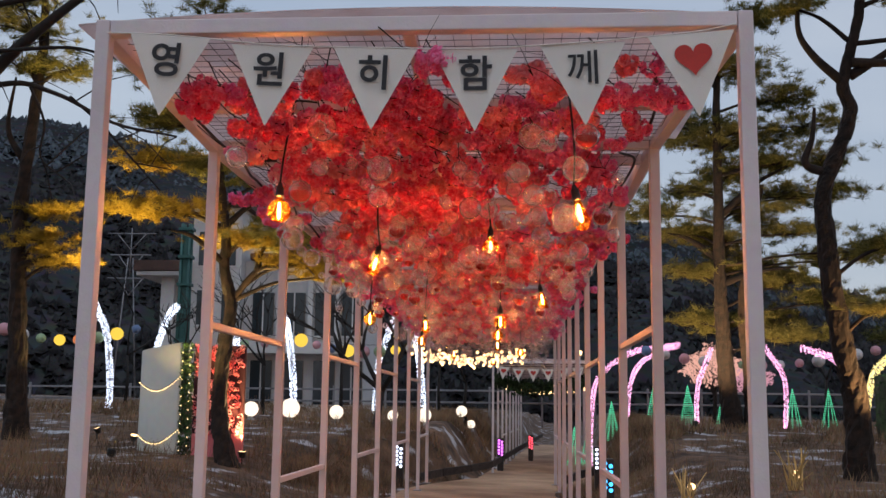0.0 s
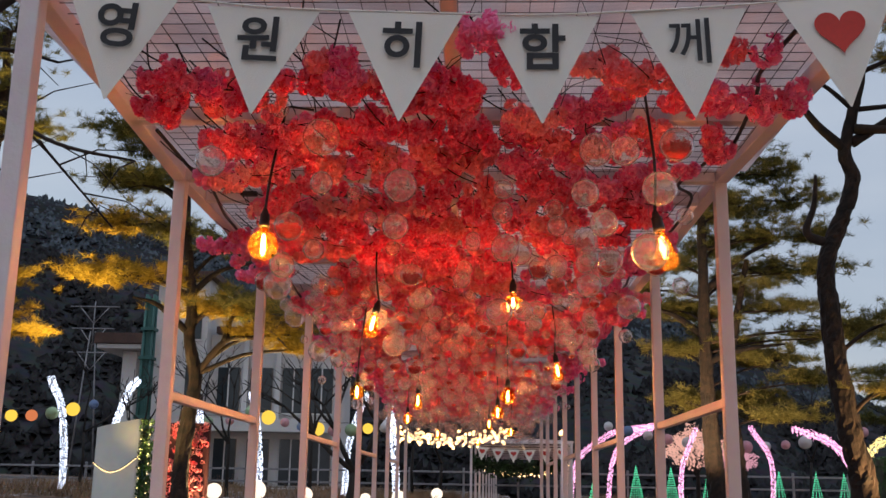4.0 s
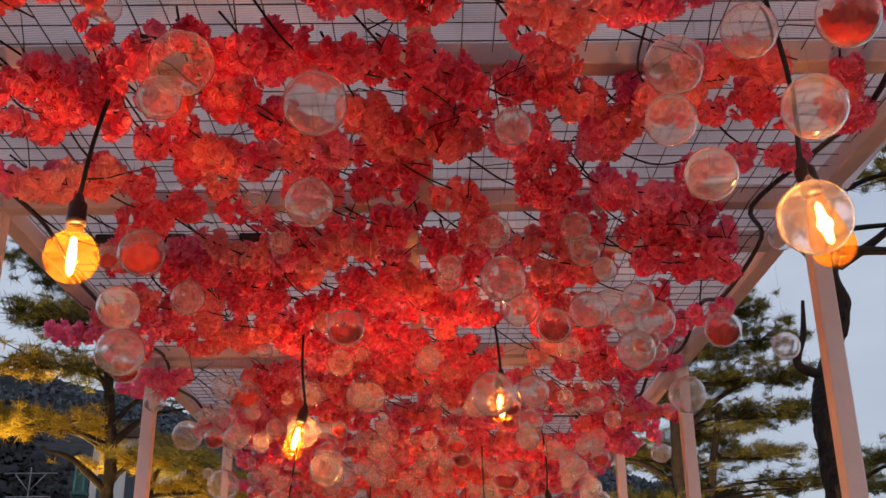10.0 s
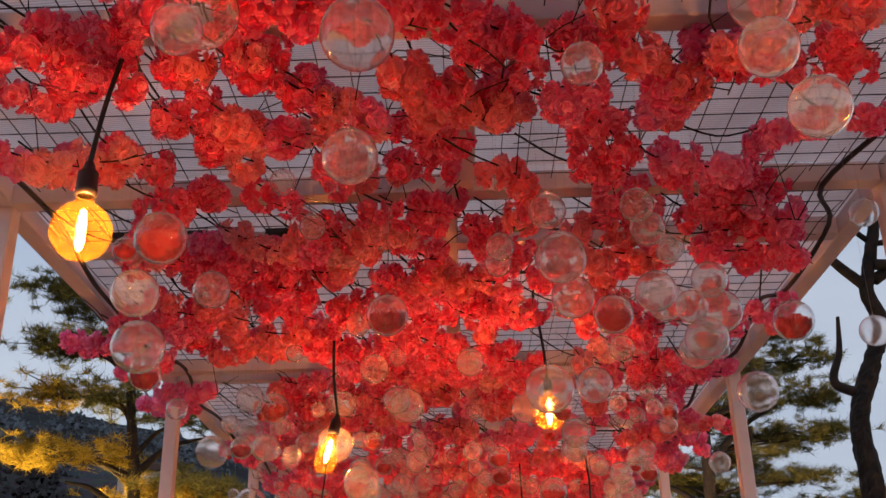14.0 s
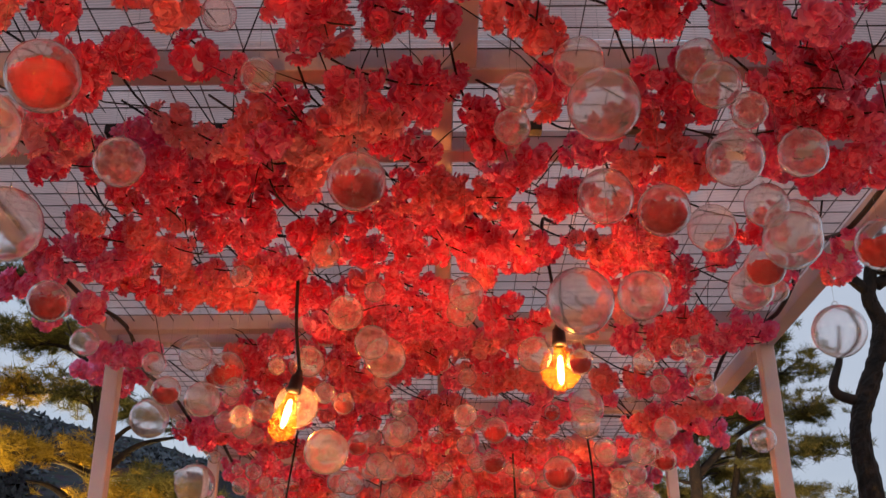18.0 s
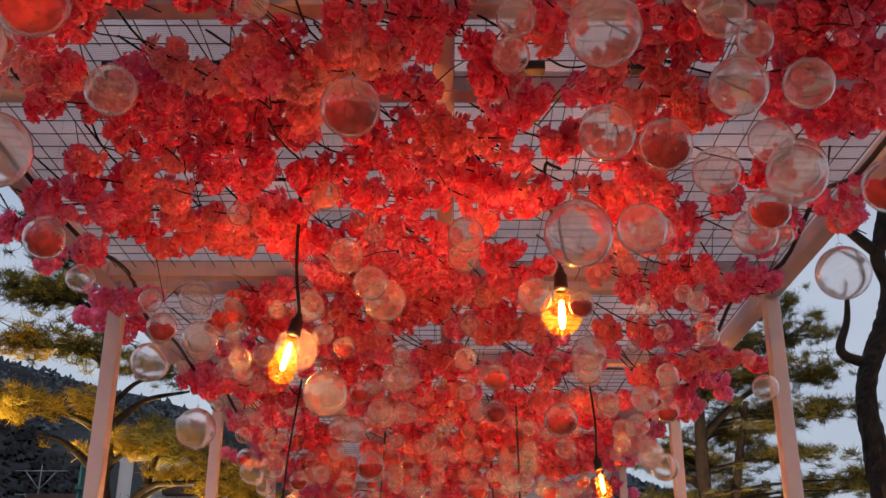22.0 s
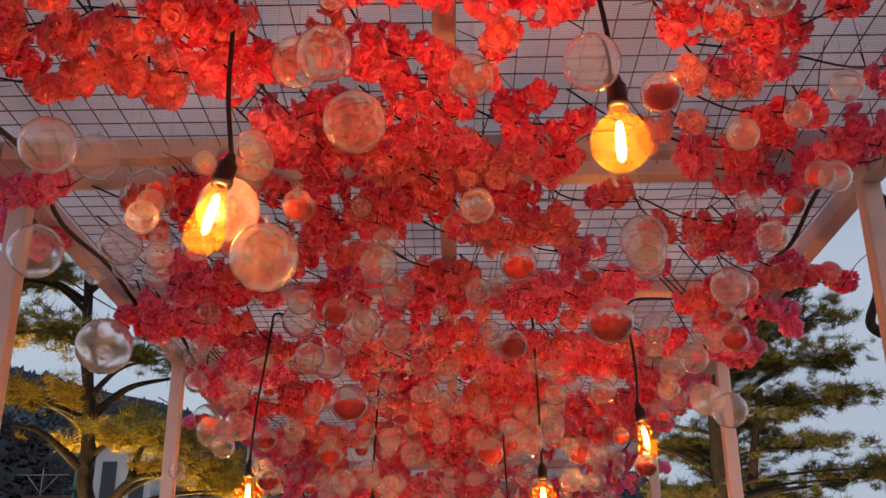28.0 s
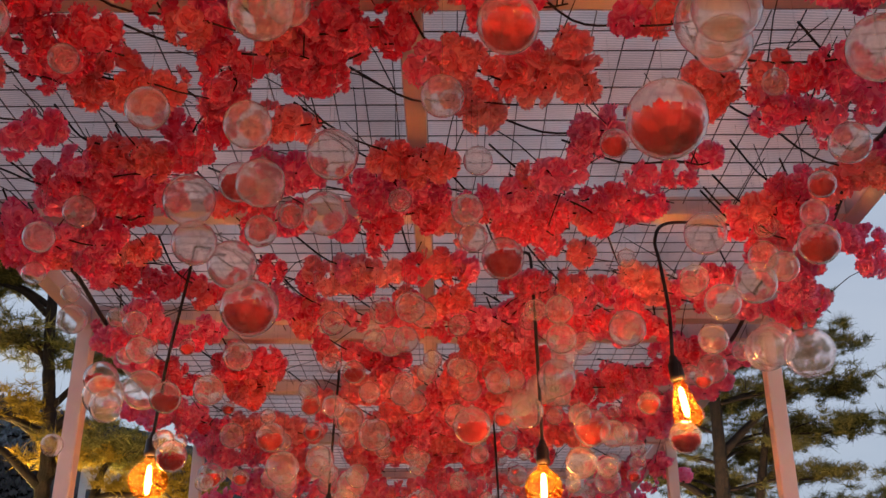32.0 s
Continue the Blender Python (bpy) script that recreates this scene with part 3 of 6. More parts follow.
def banner(m, words, label, spots, ends=(-1.19, 1.19, 2.835)):
    b = thing("pennant_banner", label, "banner", m)
    line = [(ends[0], 0.0, ends[2])] + [(x, 0.0, z + 0.004) for x, z, _ in spots] + [(ends[1], 0.0, ends[2])]
    part("cord", tube_mesh("cord", line, 0.003, 0.003, CORD, 6, 5), b)
    for i, (x, z, tilt) in enumerate(spots):
        p = part("pennant", pennant_mesh(i), b, "cream canvas triangle with a printed sign", pose(x, 0.0, z, 0, tilt, 0))
        if i < len(words):
            part("lettering", text_mesh(words[i], 0.142, INK), p, "bold black printed syllable", pose(0, -0.008, -0.105, 90, 0, 0))
        else:
            part("heart", heart_mesh(0.145), p, "red printed heart", pose(0, -0.008, -0.095))
    return b


banner(pose(0, 3.80, 0), "영원히함께", "cream pennant banner with black lettering and a heart",
       [(-0.833, 2.845, 5.5), (-0.437, 2.801, 3.2), (-0.043, 2.784, 2), (0.332, 2.776, 0), (0.729, 2.794, -1.7), (1.125, 2.827, -4.7)], (-1.08, 1.29, 2.862))

# ---- blossom sprays under the roof ----
def blossom_cluster_mesh(seed, material, blooms=7, petals=15):
    """A bunch of ruffled cloth pompoms round a point, facing outwards and down."""
    rng, s = random.Random(seed), Soup()
    for b in range(blooms):
        a = 2.4 * b + rng.uniform(-0.4, 0.4)
        h = 0.55 - 1.45 * (b + 0.5) / blooms
        w = math.sqrt(max(0.0, 1 - h * h))
        d = Vector((w * math.cos(a), w * math.sin(a), h)).normalized()
        c = d * rng.uniform(0.024, 0.040)
        u = d.orthogonal().normalized()
        w = d.cross(u)
        size = rng.uniform(0.85, 1.15)
        for k in range(petals):
            layer = k % 3
            a = 2 * math.pi * k * 0.382 + rng.uniform(-0.3, 0.3)
            reach = rng.uniform(0.023, 0.029) * size * (1.0, 0.80, 0.5)[layer]
            lift = (0.001, 0.009, 0.015)[layer] * size + rng.uniform(-0.002, 0.004)
            r = math.cos(a) * u + math.sin(a) * w
            q = -math.sin(a) * u + math.cos(a) * w
            half = reach * rng.uniform(0.54, 0.70)
            mid = c + r * reach * 0.5 + d * lift * 0.8
            tip = c + r * reach + d * lift
            j = [d * rng.uniform(-0.004, 0.005) for _ in range(5)]
            v = [c, mid - q * half + j[0], mid + q * half + j[1], tip - q * half * 0.9 - r * reach * 0.15 + j[2], tip - q * half * 0.4 + d * 0.003, tip - r * reach * 0.14 - d * 0.003 + j[4], tip + q * half * 0.4 + d * 0.003, tip + q * half * 0.9 - r * reach * 0.15 + j[3]]
            s.add(v, [(0, 1, 2), (1, 3, 4, 5), (1, 5, 2), (2, 5, 6, 7)])
    return s.mesh("blossom_cluster", material)


CLUSTERS = [[blossom_cluster_mesh(10 * c + i, PETAL[c]) for i in range(5)] for c in range(4)]
FAR_CLUSTERS = [[blossom_cluster_mesh(100 + 10 * c + i, PETAL[c], 5, 9) for i in range(3)] for c in range(4)]
SPRAY_LABELS = ["artificial hot pink blossom spray wired under the mesh", "artificial coral pink blossom spray wired under the mesh",
                "artificial cherry pink blossom spray wired under the mesh", "artificial pale pink blossom spray wired under the mesh"]


def twig_mesh(rng, length):
    """The dark stem of a spray with a few side twigs and the wire that ties it up."""
    s = Soup()
    top = 2.89 - 2.75
    a, b = -length / 2 - rng.uniform(0.05, 0.28), length / 2 + rng.uniform(0.0, 0.08)
    line = smooth_line([(a, rng.uniform(-0.05, 0.05), top), (a * 0.5, 0.01, 0.05), (0, rng.uniform(-0.02, 0.02), 0.01), (b * 0.6, 0, 0.0), (b, rng.uniform(-0.03, 0.03), -0.01)], 4)
    s.add(*tube(line, [0.0030 - 0.0014 * i / len(line) for i in range(len(line))], 5))
    for _ in range(2):
        t = rng.choice(line[2:])
        e = t + Vector((rng.uniform(-0.10, 0.10), rng.choice((-1, 1)) * rng.uniform(0.08, 0.26), rng.uniform(0.02, top)))
        s.add(*tube([t, (t + e) / 2 + Vector((0, 0, 0.015)), e], [0.0018, 0.0015, 0.0010], 4))
    return s.mesh("stem", TWIG, True)


def spray(x, y, length, heading, hue, rng, far=False):
    z = 2.75 + rng.uniform(-0.035, 0.05)
    b = thing("blossom_spray", SPRAY_LABELS[hue], "artificial flowers", pose(x, y, z, 0, 0, heading), "blossom sprays")
    part("stem", twig_mesh(rng, length), b, "thin dark stem")
    n = max(2, round(length / (0.09 if far else 0.066)) + 1)
    for i in range(n):
        u = (i / (n - 1) - 0.5) * length
        for row in ((0,) if far else (0, 1)):
            if row and rng.random() < 0.5:
                continue
            k = rng.uniform(0.82, 1.06) * (1.3 if far else 1.0)
            m = pose(u + rng.uniform(-0.02, 0.02), rng.uniform(-0.03, 0.03) + row * rng.choice((-0.045, 0.045)), rng.uniform(-0.02, 0.04) + row * 0.02, rng.uniform(-25, 25), rng.uniform(-25, 25), rng.uniform(0, 360))
            c = hue if rng.random() < 0.8 else rng.randrange(3)
            part("blossom", rng.choice((FAR_CLUSTERS if far else CLUSTERS)[c]), b, "", m @ Matrix.Diagonal((k, k, k, 1)))


# middle x, y, length, heading in degrees, hue: one row a spray, from the entrance inwards
SPRAYS_A = [
    (-0.71, 4.13, 0.13, 22, 0), (0.98, 4.13, 0.08, 1, 1), (-0.5, 4.14, 0.1, 1, 0), (0.65, 4.15, 0.1, -28, 1), (0.07, 4.17, 0.13, 50, 0), (0.27, 4.17, 0.16, 38, 0),
    (-0.28, 4.2, 0.13, 89, 2), (-0.37, 4.23, 0.13, 85, 0), (-0.56, 4.25, 0.17, -27, 0), (-0.04, 4.25, 0.11, -43, 0), (0.51, 4.25, 0.09, -36, 3), (0.82, 4.28, 0.18, 63, 0),
    (-0.9, 4.33, 0.26, 101, 0), (-0.26, 4.33, 0.24, 7, 0), (-0.74, 4.36, 0.16, 68, 0), (0.11, 4.41, 0.12, 72, 0), (0.55, 4.44, 0.18, -19, 2), (-0.66, 4.46, 0.21, 0, 1),
    (0.34, 4.46, 0.13, -14, 3),
]
SPRAYS_B = [
    (0.01, 4.47, 0.21, 1, 0), (-0.94, 4.47, 0.08, 24, 0), (1.07, 4.51, 0.3, 13, 2), (-0.51, 4.63, 0.11, -48, 0), (-0.31, 4.66, 0.08, -23, 0), (-0.11, 4.67, 0.08, 16, 0),
    (-0.6, 4.71, 0.09, -20, 0), (0.75, 4.72, 0.1, -11, 1), (0.06, 4.73, 0.14, 54, 0), (-0.78, 4.76, 0.08, 31, 0), (-0.19, 4.76, 0.08, 0, 0), (0.65, 4.77, 0.12, -74, 1),
    (0.38, 4.8, 0.13, 49, 1), (-0.66, 4.82, 0.12, 12, 0), (0.23, 4.85, 0.09, 17, 0), (0.59, 4.85, 0.11, 65, 0), (1.05, 4.87, 0.2, 62, 0), (-0.39, 4.89, 0.1, 52, 0),
    (-0.52, 4.9, 0.11, -26, 0),
]
SPRAYS_C = [
    (0.81, 4.91, 0.11, -43, 0), (0.14, 4.93, 0.18, 81, 0), (-0.04, 4.96, 0.17, 71, 1), (0.48, 4.96, 0.1, 52, 1), (0.59, 4.96, 0.1, -52, 2), (-0.31, 4.98, 0.09, 39, 0),
    (0.29, 4.98, 0.1, -51, 2), (0.06, 4.99, 0.14, 51, 1), (-0.82, 5, 0.18, 1, 0), (-0.39, 5.1, 0.12, 33, 1), (-0.19, 5.1, 0.1, 39, 3), (0.16, 5.1, 0.11, -70, 1),
    (0.36, 5.11, 0.14, 61, 0), (0.52, 5.11, 0.1, -34, 2), (0.93, 5.11, 0.12, -14, 2), (-0.55, 5.14, 0.11, 57, 0), (-0.9, 5.15, 0.1, 10, 3), (-0.34, 5.2, 0.16, -10, 3),
    (0.77, 5.23, 0.08, -42, 2),
]
SPRAYS_D = [
    (-0.83, 5.24, 0.23, -16, 3), (-0, 5.26, 0.1, -41, 0), (0.38, 5.26, 0.1, -9, 0), (0.17, 5.28, 0.08, 28, 1), (-0.48, 5.29, 0.09, 36, 1), (-0.72, 5.29, 0.08, 29, 0),
    (-0.24, 5.3, 0.08, 31, 0), (0.64, 5.31, 0.13, 1, 2), (-0.03, 5.38, 0.09, 13, 0), (0.62, 5.42, 0.09, 12, 0), (-0.22, 5.46, 0.09, 25, 0), (-0.62, 5.5, 0.08, 1, 0),
    (-0.43, 5.51, 0.09, 43, 0), (-0.09, 5.51, 0.14, 9, 0), (0.23, 5.55, 0.08, -50, 0), (-0.71, 5.56, 0.08, -30, 0), (0.82, 5.56, 0.1, 13, 0), (0.47, 5.59, 0.08, 1, 0),
    (0, 5.62, 0.08, -15, 0),
]
SPRAYS_E = [
    (0.72, 5.62, 0.11, -38, 0), (-0.31, 5.63, 0.08, -39, 0), (-0.18, 5.63, 0.1, 27, 3), (0.89, 5.66, 0.1, 1, 0), (0.12, 5.7, 0.11, 62, 0), (-0.83, 5.7, 0.09, 16, 3),
    (0.51, 5.7, 0.13, 0, 0), (-0.39, 5.71, 0.1, -44, 1), (-0.52, 5.72, 0.1, 29, 3), (-0.17, 5.72, 0.08, -37, 3), (0.78, 5.72, 0.13, -33, 0), (-0.29, 5.73, 0.11, -41, 3),
    (0.36, 5.79, 0.11, -44, 1), (0.97, 5.8, 0.09, 37, 0), (0.51, 5.81, 0.16, -9, 1), (-0.07, 5.84, 0.08, 20, 0), (0.82, 5.84, 0.08, -25, 0), (-0.45, 5.86, 0.1, 16, 0),
    (-0.27, 5.86, 0.12, -43, 3),
]
SPRAYS_F = [
    (0.19, 5.89, 0.1, 55, 0), (-0.67, 5.9, 0.16, -42, 0), (0.57, 5.9, 0.1, -15, 0), (1.01, 5.91, 0.08, -43, 0), (-0.87, 5.93, 0.08, 0, 0), (0.02, 6.01, 0.18, -9, 1),
    (-0.61, 6.03, 0.09, -18, 0), (0.93, 6.03, 0.17, 22, 2), (-0.37, 6.08, 0.11, -34, 0), (-0.5, 6.08, 0.1, 1, 0), (0.16, 6.09, 0.14, 69, 0), (-0.06, 6.13, 0.09, -20, 0),
    (0.38, 6.14, 0.19, 10, 0), (-0.19, 6.15, 0.14, -29, 0), (-0.82, 6.16, 0.09, -22, 0), (0.82, 6.16, 0.08, 1, 0), (-0.68, 6.18, 0.09, 50, 0), (-0.3, 6.2, 0.12, 59, 0),
    (0.52, 6.22, 0.15, 69, 0),
]
SPRAYS_G = [
    (0.09, 6.27, 0.13, 17, 0), (-0.53, 6.29, 0.12, 39, 0), (-0.85, 6.3, 0.15, -14, 0), (0.23, 6.31, 0.12, 19, 0), (-0.16, 6.33, 0.17, 0, 0), (-0.74, 6.34, 0.11, 22, 1),
    (0.57, 6.37, 0.13, -34, 0), (0.46, 6.39, 0.11, -20, 1), (0.04, 6.41, 0.15, 32, 0), (0.22, 6.43, 0.13, 66, 0), (-0.99, 6.44, 0.19, -25, 2), (1.12, 6.44, 0.16, 50, 2),
    (-0.61, 6.48, 0.21, -23, 1), (-0.46, 6.48, 0.1, 59, 0), (0.58, 6.53, 0.16, 0, 0), (0.74, 6.56, 0.16, -56, 0), (-0.82, 6.57, 0.21, -25, 1), (-0.26, 6.57, 0.14, -39, 0),
    (-0.92, 6.59, 0.08, 40, 0),
]
SPRAYS_H = [
    (-1.21, 6.59, 0.23, -36, 2), (-0.45, 6.61, 0.12, 52, 0), (-0.08, 6.62, 0.12, 0, 0), (-0.73, 6.66, 0.2, -28, 1), (0.04, 6.67, 0.27, -42, 0), (0.61, 6.72, 0.15, 39, 3),
    (1.03, 6.74, 0.08, -41, 2), (-0.61, 6.75, 0.14, -43, 1), (-1.12, 6.75, 0.15, -39, 2), (0.78, 6.84, 0.12, -24, 0), (-0.34, 6.86, 0.11, 68, 0), (-0.03, 6.86, 0.18, -35, 0),
    (0.27, 6.94, 0.14, -23, 0), (0.99, 6.98, 0.15, 1, 2), (-0.31, 7.08, 0.15, 54, 0), (1.02, 7.14, 0.12, -32, 2), (-1.1, 7.24, 0.21, -19, 2), (-0.63, 7.26, 0.23, -36, 0),
    (0.21, 7.29, 0.08, 0, 0),
]
SPRAYS_I = [
    (0.86, 7.3, 0.16, -1, 2), (0.08, 7.31, 0.08, 1, 1), (-0.4, 7.37, 0.13, 0, 0), 
    (-0.64, 7.4, 0.17, 0, 0), (-0.15, 7.41, 0.11, -19, 0), (0.43, 7.41, 0.15, -14, 1), (-0.28, 7.45, 0.12, -8, 0),
    (0.81, 7.47, 0.09, -24, 2), (0.15, 7.49, 0.19, 22, 1), (-0.11, 7.53, 0.23, -40, 0), (-0.77, 7.53, 0.08, 28, 0),
    (-0.56, 7.53, 0.11, -10, 1),
]
SPRAYS_J = [
    (0.29, 7.54, 0.09, -12, 3), (0.93, 7.56, 0.08, 15, 2), (0.67, 7.58, 0.11, 37, 1),
    (-1.29, 7.67, 0.24, 74, 2), (0.83, 7.7, 0.12, -23, 2),
    (0.15, 7.71, 0.1, -13, 3), (-0.82, 7.74, 0.08, 0, 2), (0.99, 7.75, 0.09, -31, 2), (-0.26, 7.76, 0.09, -15, 1),
    (-0.44, 7.77, 0.4, -57, 0),
]
SPRAYS_K = [
    (0.43, 7.82, 0.1, -32, 2), (-0.68, 7.83, 0.15, -9, 1), 
    (0.03, 7.86, 0.12, 14, 1), (0.63, 7.9, 0.14, -22, 2), (1.05, 7.92, 0.12, 14, 3), (1.19, 7.94, 0.25, 20, 3),
    (-0.75, 7.96, 0.17, -30, 0), (0.29, 7.97, 0.34, -54, 2), (-0.61, 7.99, 0.08, 27, 2), (-0.29, 8.04, 0.1, -38, 2),
    (-0.07, 8.09, 0.1, -17, 2),
]
SPRAYS_L = [
    (0.04, 8.09, 0.1, 19, 2), (0.87, 8.11, 0.08, 0, 0), (1, 8.11, 0.08, 0, 2), (-0.84, 8.12, 0.11, -16, 2), (0.22, 8.12, 0.08, 29, 0), (-0.72, 8.15, 0.14, -13, 0),
    (-0.43, 8.18, 0.11, -17, 0), (0.56, 8.19, 0.1, -19, 2), (0.3, 8.21, 0.08, 1, 0), (0.44, 8.21, 0.12, 36, 0), (-0.01, 8.22, 0.15, -44, 0), (-0.13, 8.24, 0.09, 1, 0),
    (-0.34, 8.26, 0.15, -45, 0), (-0.89, 8.27, 0.14, 0, 2), (0.95, 8.28, 0.14, 0, 0), (-0.78, 8.29, 0.09, -23, 0), (0.1, 8.31, 0.08, 1, 3), (-1.02, 8.32, 0.08, 31, 2),
    (0.54, 8.32, 0.09, 1, 2),
]
SPRAYS_M = [
    (0.35, 8.33, 0.12, -17, 0), (1.03, 8.41, 0.08, -31, 1), (-0.78, 8.42, 0.08, 0, 3), (1.22, 8.42, 0.19, 38, 2), (-1.03, 8.44, 0.32, 40, 2), (0.06, 8.53, 0.11, 24, 1),
    (-0.15, 8.53, 0.15, -15, 3), (0.45, 8.53, 0.11, 23, 3), (-0.45, 8.57, 0.09, -30, 0), (0.66, 8.58, 0.1, 26, 3), (0.84, 8.58, 0.13, -74, 2), (1.09, 8.59, 0.5, 52, 2),
    (-0.83, 8.63, 0.17, 32, 0), (-0.23, 8.64, 0.17, -32, 3), (-0.66, 8.66, 0.12, 23, 0), (0.05, 8.73, 0.14, 0, 1), (0.35, 8.73, 0.12, 52, 0), (0.49, 8.73, 0.14, 45, 2),
    (-0.3, 8.8, 0.08, 38, 3),
]
SPRAYS_N = [
    (-0.41, 8.8, 0.16, 72, 2), (-0.88, 8.82, 0.1, 76, 2), (-0.07, 8.85, 0.1, -29, 0), (0.21, 8.86, 0.15, 20, 2), (0.67, 8.86, 0.18, 18, 0), (1.12, 8.86, 0.22, 46, 2),
    (0.86, 8.89, 0.08, 1, 0), (0.44, 8.91, 0.1, -31, 0), (-0.91, 8.98, 0.16, -42, 0), (-0.79, 9.04, 0.2, -35, 2), (0.03, 9.04, 0.25, -26, 0), (-0.3, 9.07, 0.2, -16, 0),
    (0.44, 9.1, 0.13, 0, 2), (0.65, 9.1, 0.17, 1, 2), (0.27, 9.16, 0.22, 34, 2), (-1.04, 9.36, 0.5, 88, 2),
]
SPRAYS_O = [
    (-0.21, 6.99, 0.1, 10, 0), (-0.18, 7.09, 0.08, 15, 1), (-0.07, 7.08, 0.13, 37, 1), (-0.14, 7.19, 0.14, 10, 1), (-0.34, 7.17, 0.12, 44, 0), 
    (0.09, 7.15, 0.14, 9, 3), (0.04, 6.99, 0.08, 9, 0), (0.22, 7.12, 0.11, -22, 2), (0.31, 7.09, 0.08, -56, 0), (0.58, 7.04, 0.08, -16, 3),
    (0.68, 7.06, 0.08, -17, 2), (0.78, 7.05, 0.08, -26, 0),
]


def build_sprays():
    rng, far = random.Random(21), {}
    for x, y, length, heading, hue in SPRAYS_A + SPRAYS_B + SPRAYS_C + SPRAYS_D + SPRAYS_E + SPRAYS_F + SPRAYS_G + SPRAYS_H + SPRAYS_I + SPRAYS_J + SPRAYS_K + SPRAYS_L + SPRAYS_M + SPRAYS_N + SPRAYS_O:
        spray(x, y, length, heading, hue, rng)
    spray(0.21, 3.87, 0.12, 10, 2, rng)
    y = 9.25
    while y < 20.0:
        x = rng.uniform(-1.15, 1.15)
        hue = 2 if abs(x) > 0.85 else rng.choice((0, 0, 0, 1, 1, 3))
        if y < 11.2:
            spray(x, y, rng.uniform(0.18, 0.4), rng.uniform(-80, 80), hue, rng)
        else:
            far.setdefault(hue, []).append((x, y, rng.uniform(0.2, 0.42), rng.uniform(-80, 80)))
        y += 0.033
    for hue, rows in far.items():
        s = Soup()
        for x, y, length, heading in rows:
            c, w = math.cos(radians(heading)), math.sin(radians(heading))
            for i in range(5):
                u = length * (i / 4 - 0.5)
                me, k, t = rng.choice(FAR_CLUSTERS[hue]), rng.uniform(1.0, 1.4), rng.uniform(0, 6.28)
                ox, oy, oz = x + u * c, y + u * w, 2.73 + rng.uniform(-0.05, 0.05)
                ct, st = k * math.cos(t), k * math.sin(t)
                s.add([(ox + v.co.x * ct - v.co.y * st, oy + v.co.x * st + v.co.y * ct, oz + v.co.z * k) for v in me.vertices], [tuple(f.vertices) for f in me.polygons])
        thing("far_blossom_sprays", SPRAY_LABELS[hue] + " deep inside", "artificial flowers", kind="stuff", data=s.mesh("far_blossom_sprays", PETAL[hue]))


build_sprays()

# ---- clear ornament balls ----
def shell_mesh():
    """A hollow ball with a real wall: an outer and an inner surface."""
    bm = bmesh.new()
    bmesh.ops.create_uvsphere(bm, u_segments=32, v_segments=18, radius=0.5)
    inner = bmesh.ops.create_uvsphere(bm, u_segments=32, v_segments=18, radius=0.4885)["verts"]
    bmesh.ops.reverse_faces(bm, faces=list({f for v in inner for f in v.link_faces}))
    return from_bm("shell", bm, BALL_WALL, True)


def unit_sphere(name, material, seg=28, rings=16):
    bm = bmesh.new()
    bmesh.ops.create_uvsphere(bm, u_segments=seg, v_segments=rings, radius=0.5)
    return from_bm(name, bm, material, True)


def seam_mesh():
    s, n = Soup(), 28
    v, f = [], []
    for i in range(n):
        a = 2 * math.pi * i / n
        for r, h in ((0.499, -0.008), (0.509, 0.0), (0.499, 0.008)):
            v.append((r * math.cos(a), h, r * math.sin(a)))
    for i in range(n):
        j = (i + 1) % n
        for k in range(2):
            f.append((i * 3 + k, j * 3 + k, j * 3 + k + 1, i * 3 + k + 1))
    s.add(v, f)
    v, f = tube([(0.5 * 0.10 * math.cos(t), 0, 0.55 + 0.05 * math.sin(t)) for t in [math.pi * 2 * i / 10 for i in range(11)]], [0.012] * 11, 5)
    s.add(v, f)
    return s.mesh("seam", BALL_SEAM, True)


def filling_mesh(seed):
    """Loose red petals lying in the lower half of a ball."""
    rng, s = random.Random(seed), Soup()
    for _ in range(250):
        d = Vector((rng.gauss(0, 1), rng.gauss(0, 1), -abs(rng.gauss(0, 1.0)) - 0.12)).normalized()
        c = d * rng.uniform(0.34, 0.44)
        u = Vector((rng.gauss(0, 1), rng.gauss(0, 1), rng.gauss(0, 1))).cross(d).normalized()
        w = d.cross(u)
        r = rng.uniform(0.10, 0.15)
        s.add([c - u * r, c + w * r * 0.7, c + u * r, c - w * r * 0.7], [(0, 1, 2, 3)])
    return s.mesh("petal_filling", BLOSSOM_RED)


SHELL, SEAM, FILLS = shell_mesh(), seam_mesh(), [filling_mesh(i) for i in range(3)]
STRING = mesh_of("string", *tube([(0, 0, 0), (0, 0, 1)], [0.0003, 0.0003], 3), THREAD)


def ornament(x, y, z, d, filled, rng):
    label = "clear plastic ball holding red petals on a thread" if filled else "clear plastic bauble hanging on a thread"
    b = thing("ornament_ball", label, "bauble", pose(x, y, z, 0, 0, rng.uniform(0, 180)), "hanging balls")
    part("shell", SHELL, b, "", Matrix.Diagonal((d, d, d, 1))).visible_shadow = False
    part("seam", SEAM, b, "", Matrix.Diagonal((d, d, d, 1)))
    top = max(0.05, 2.899 - z - d * 0.58)
    part("string", STRING, b, "", Matrix.Translation((0, 0, d * 0.58)) @ Matrix.Diagonal((1, 1, top, 1)))
    if filled:
        part("petal_filling", rng.choice(FILLS), b, "loose red petals", Matrix.Diagonal((d, d, d, 1)))


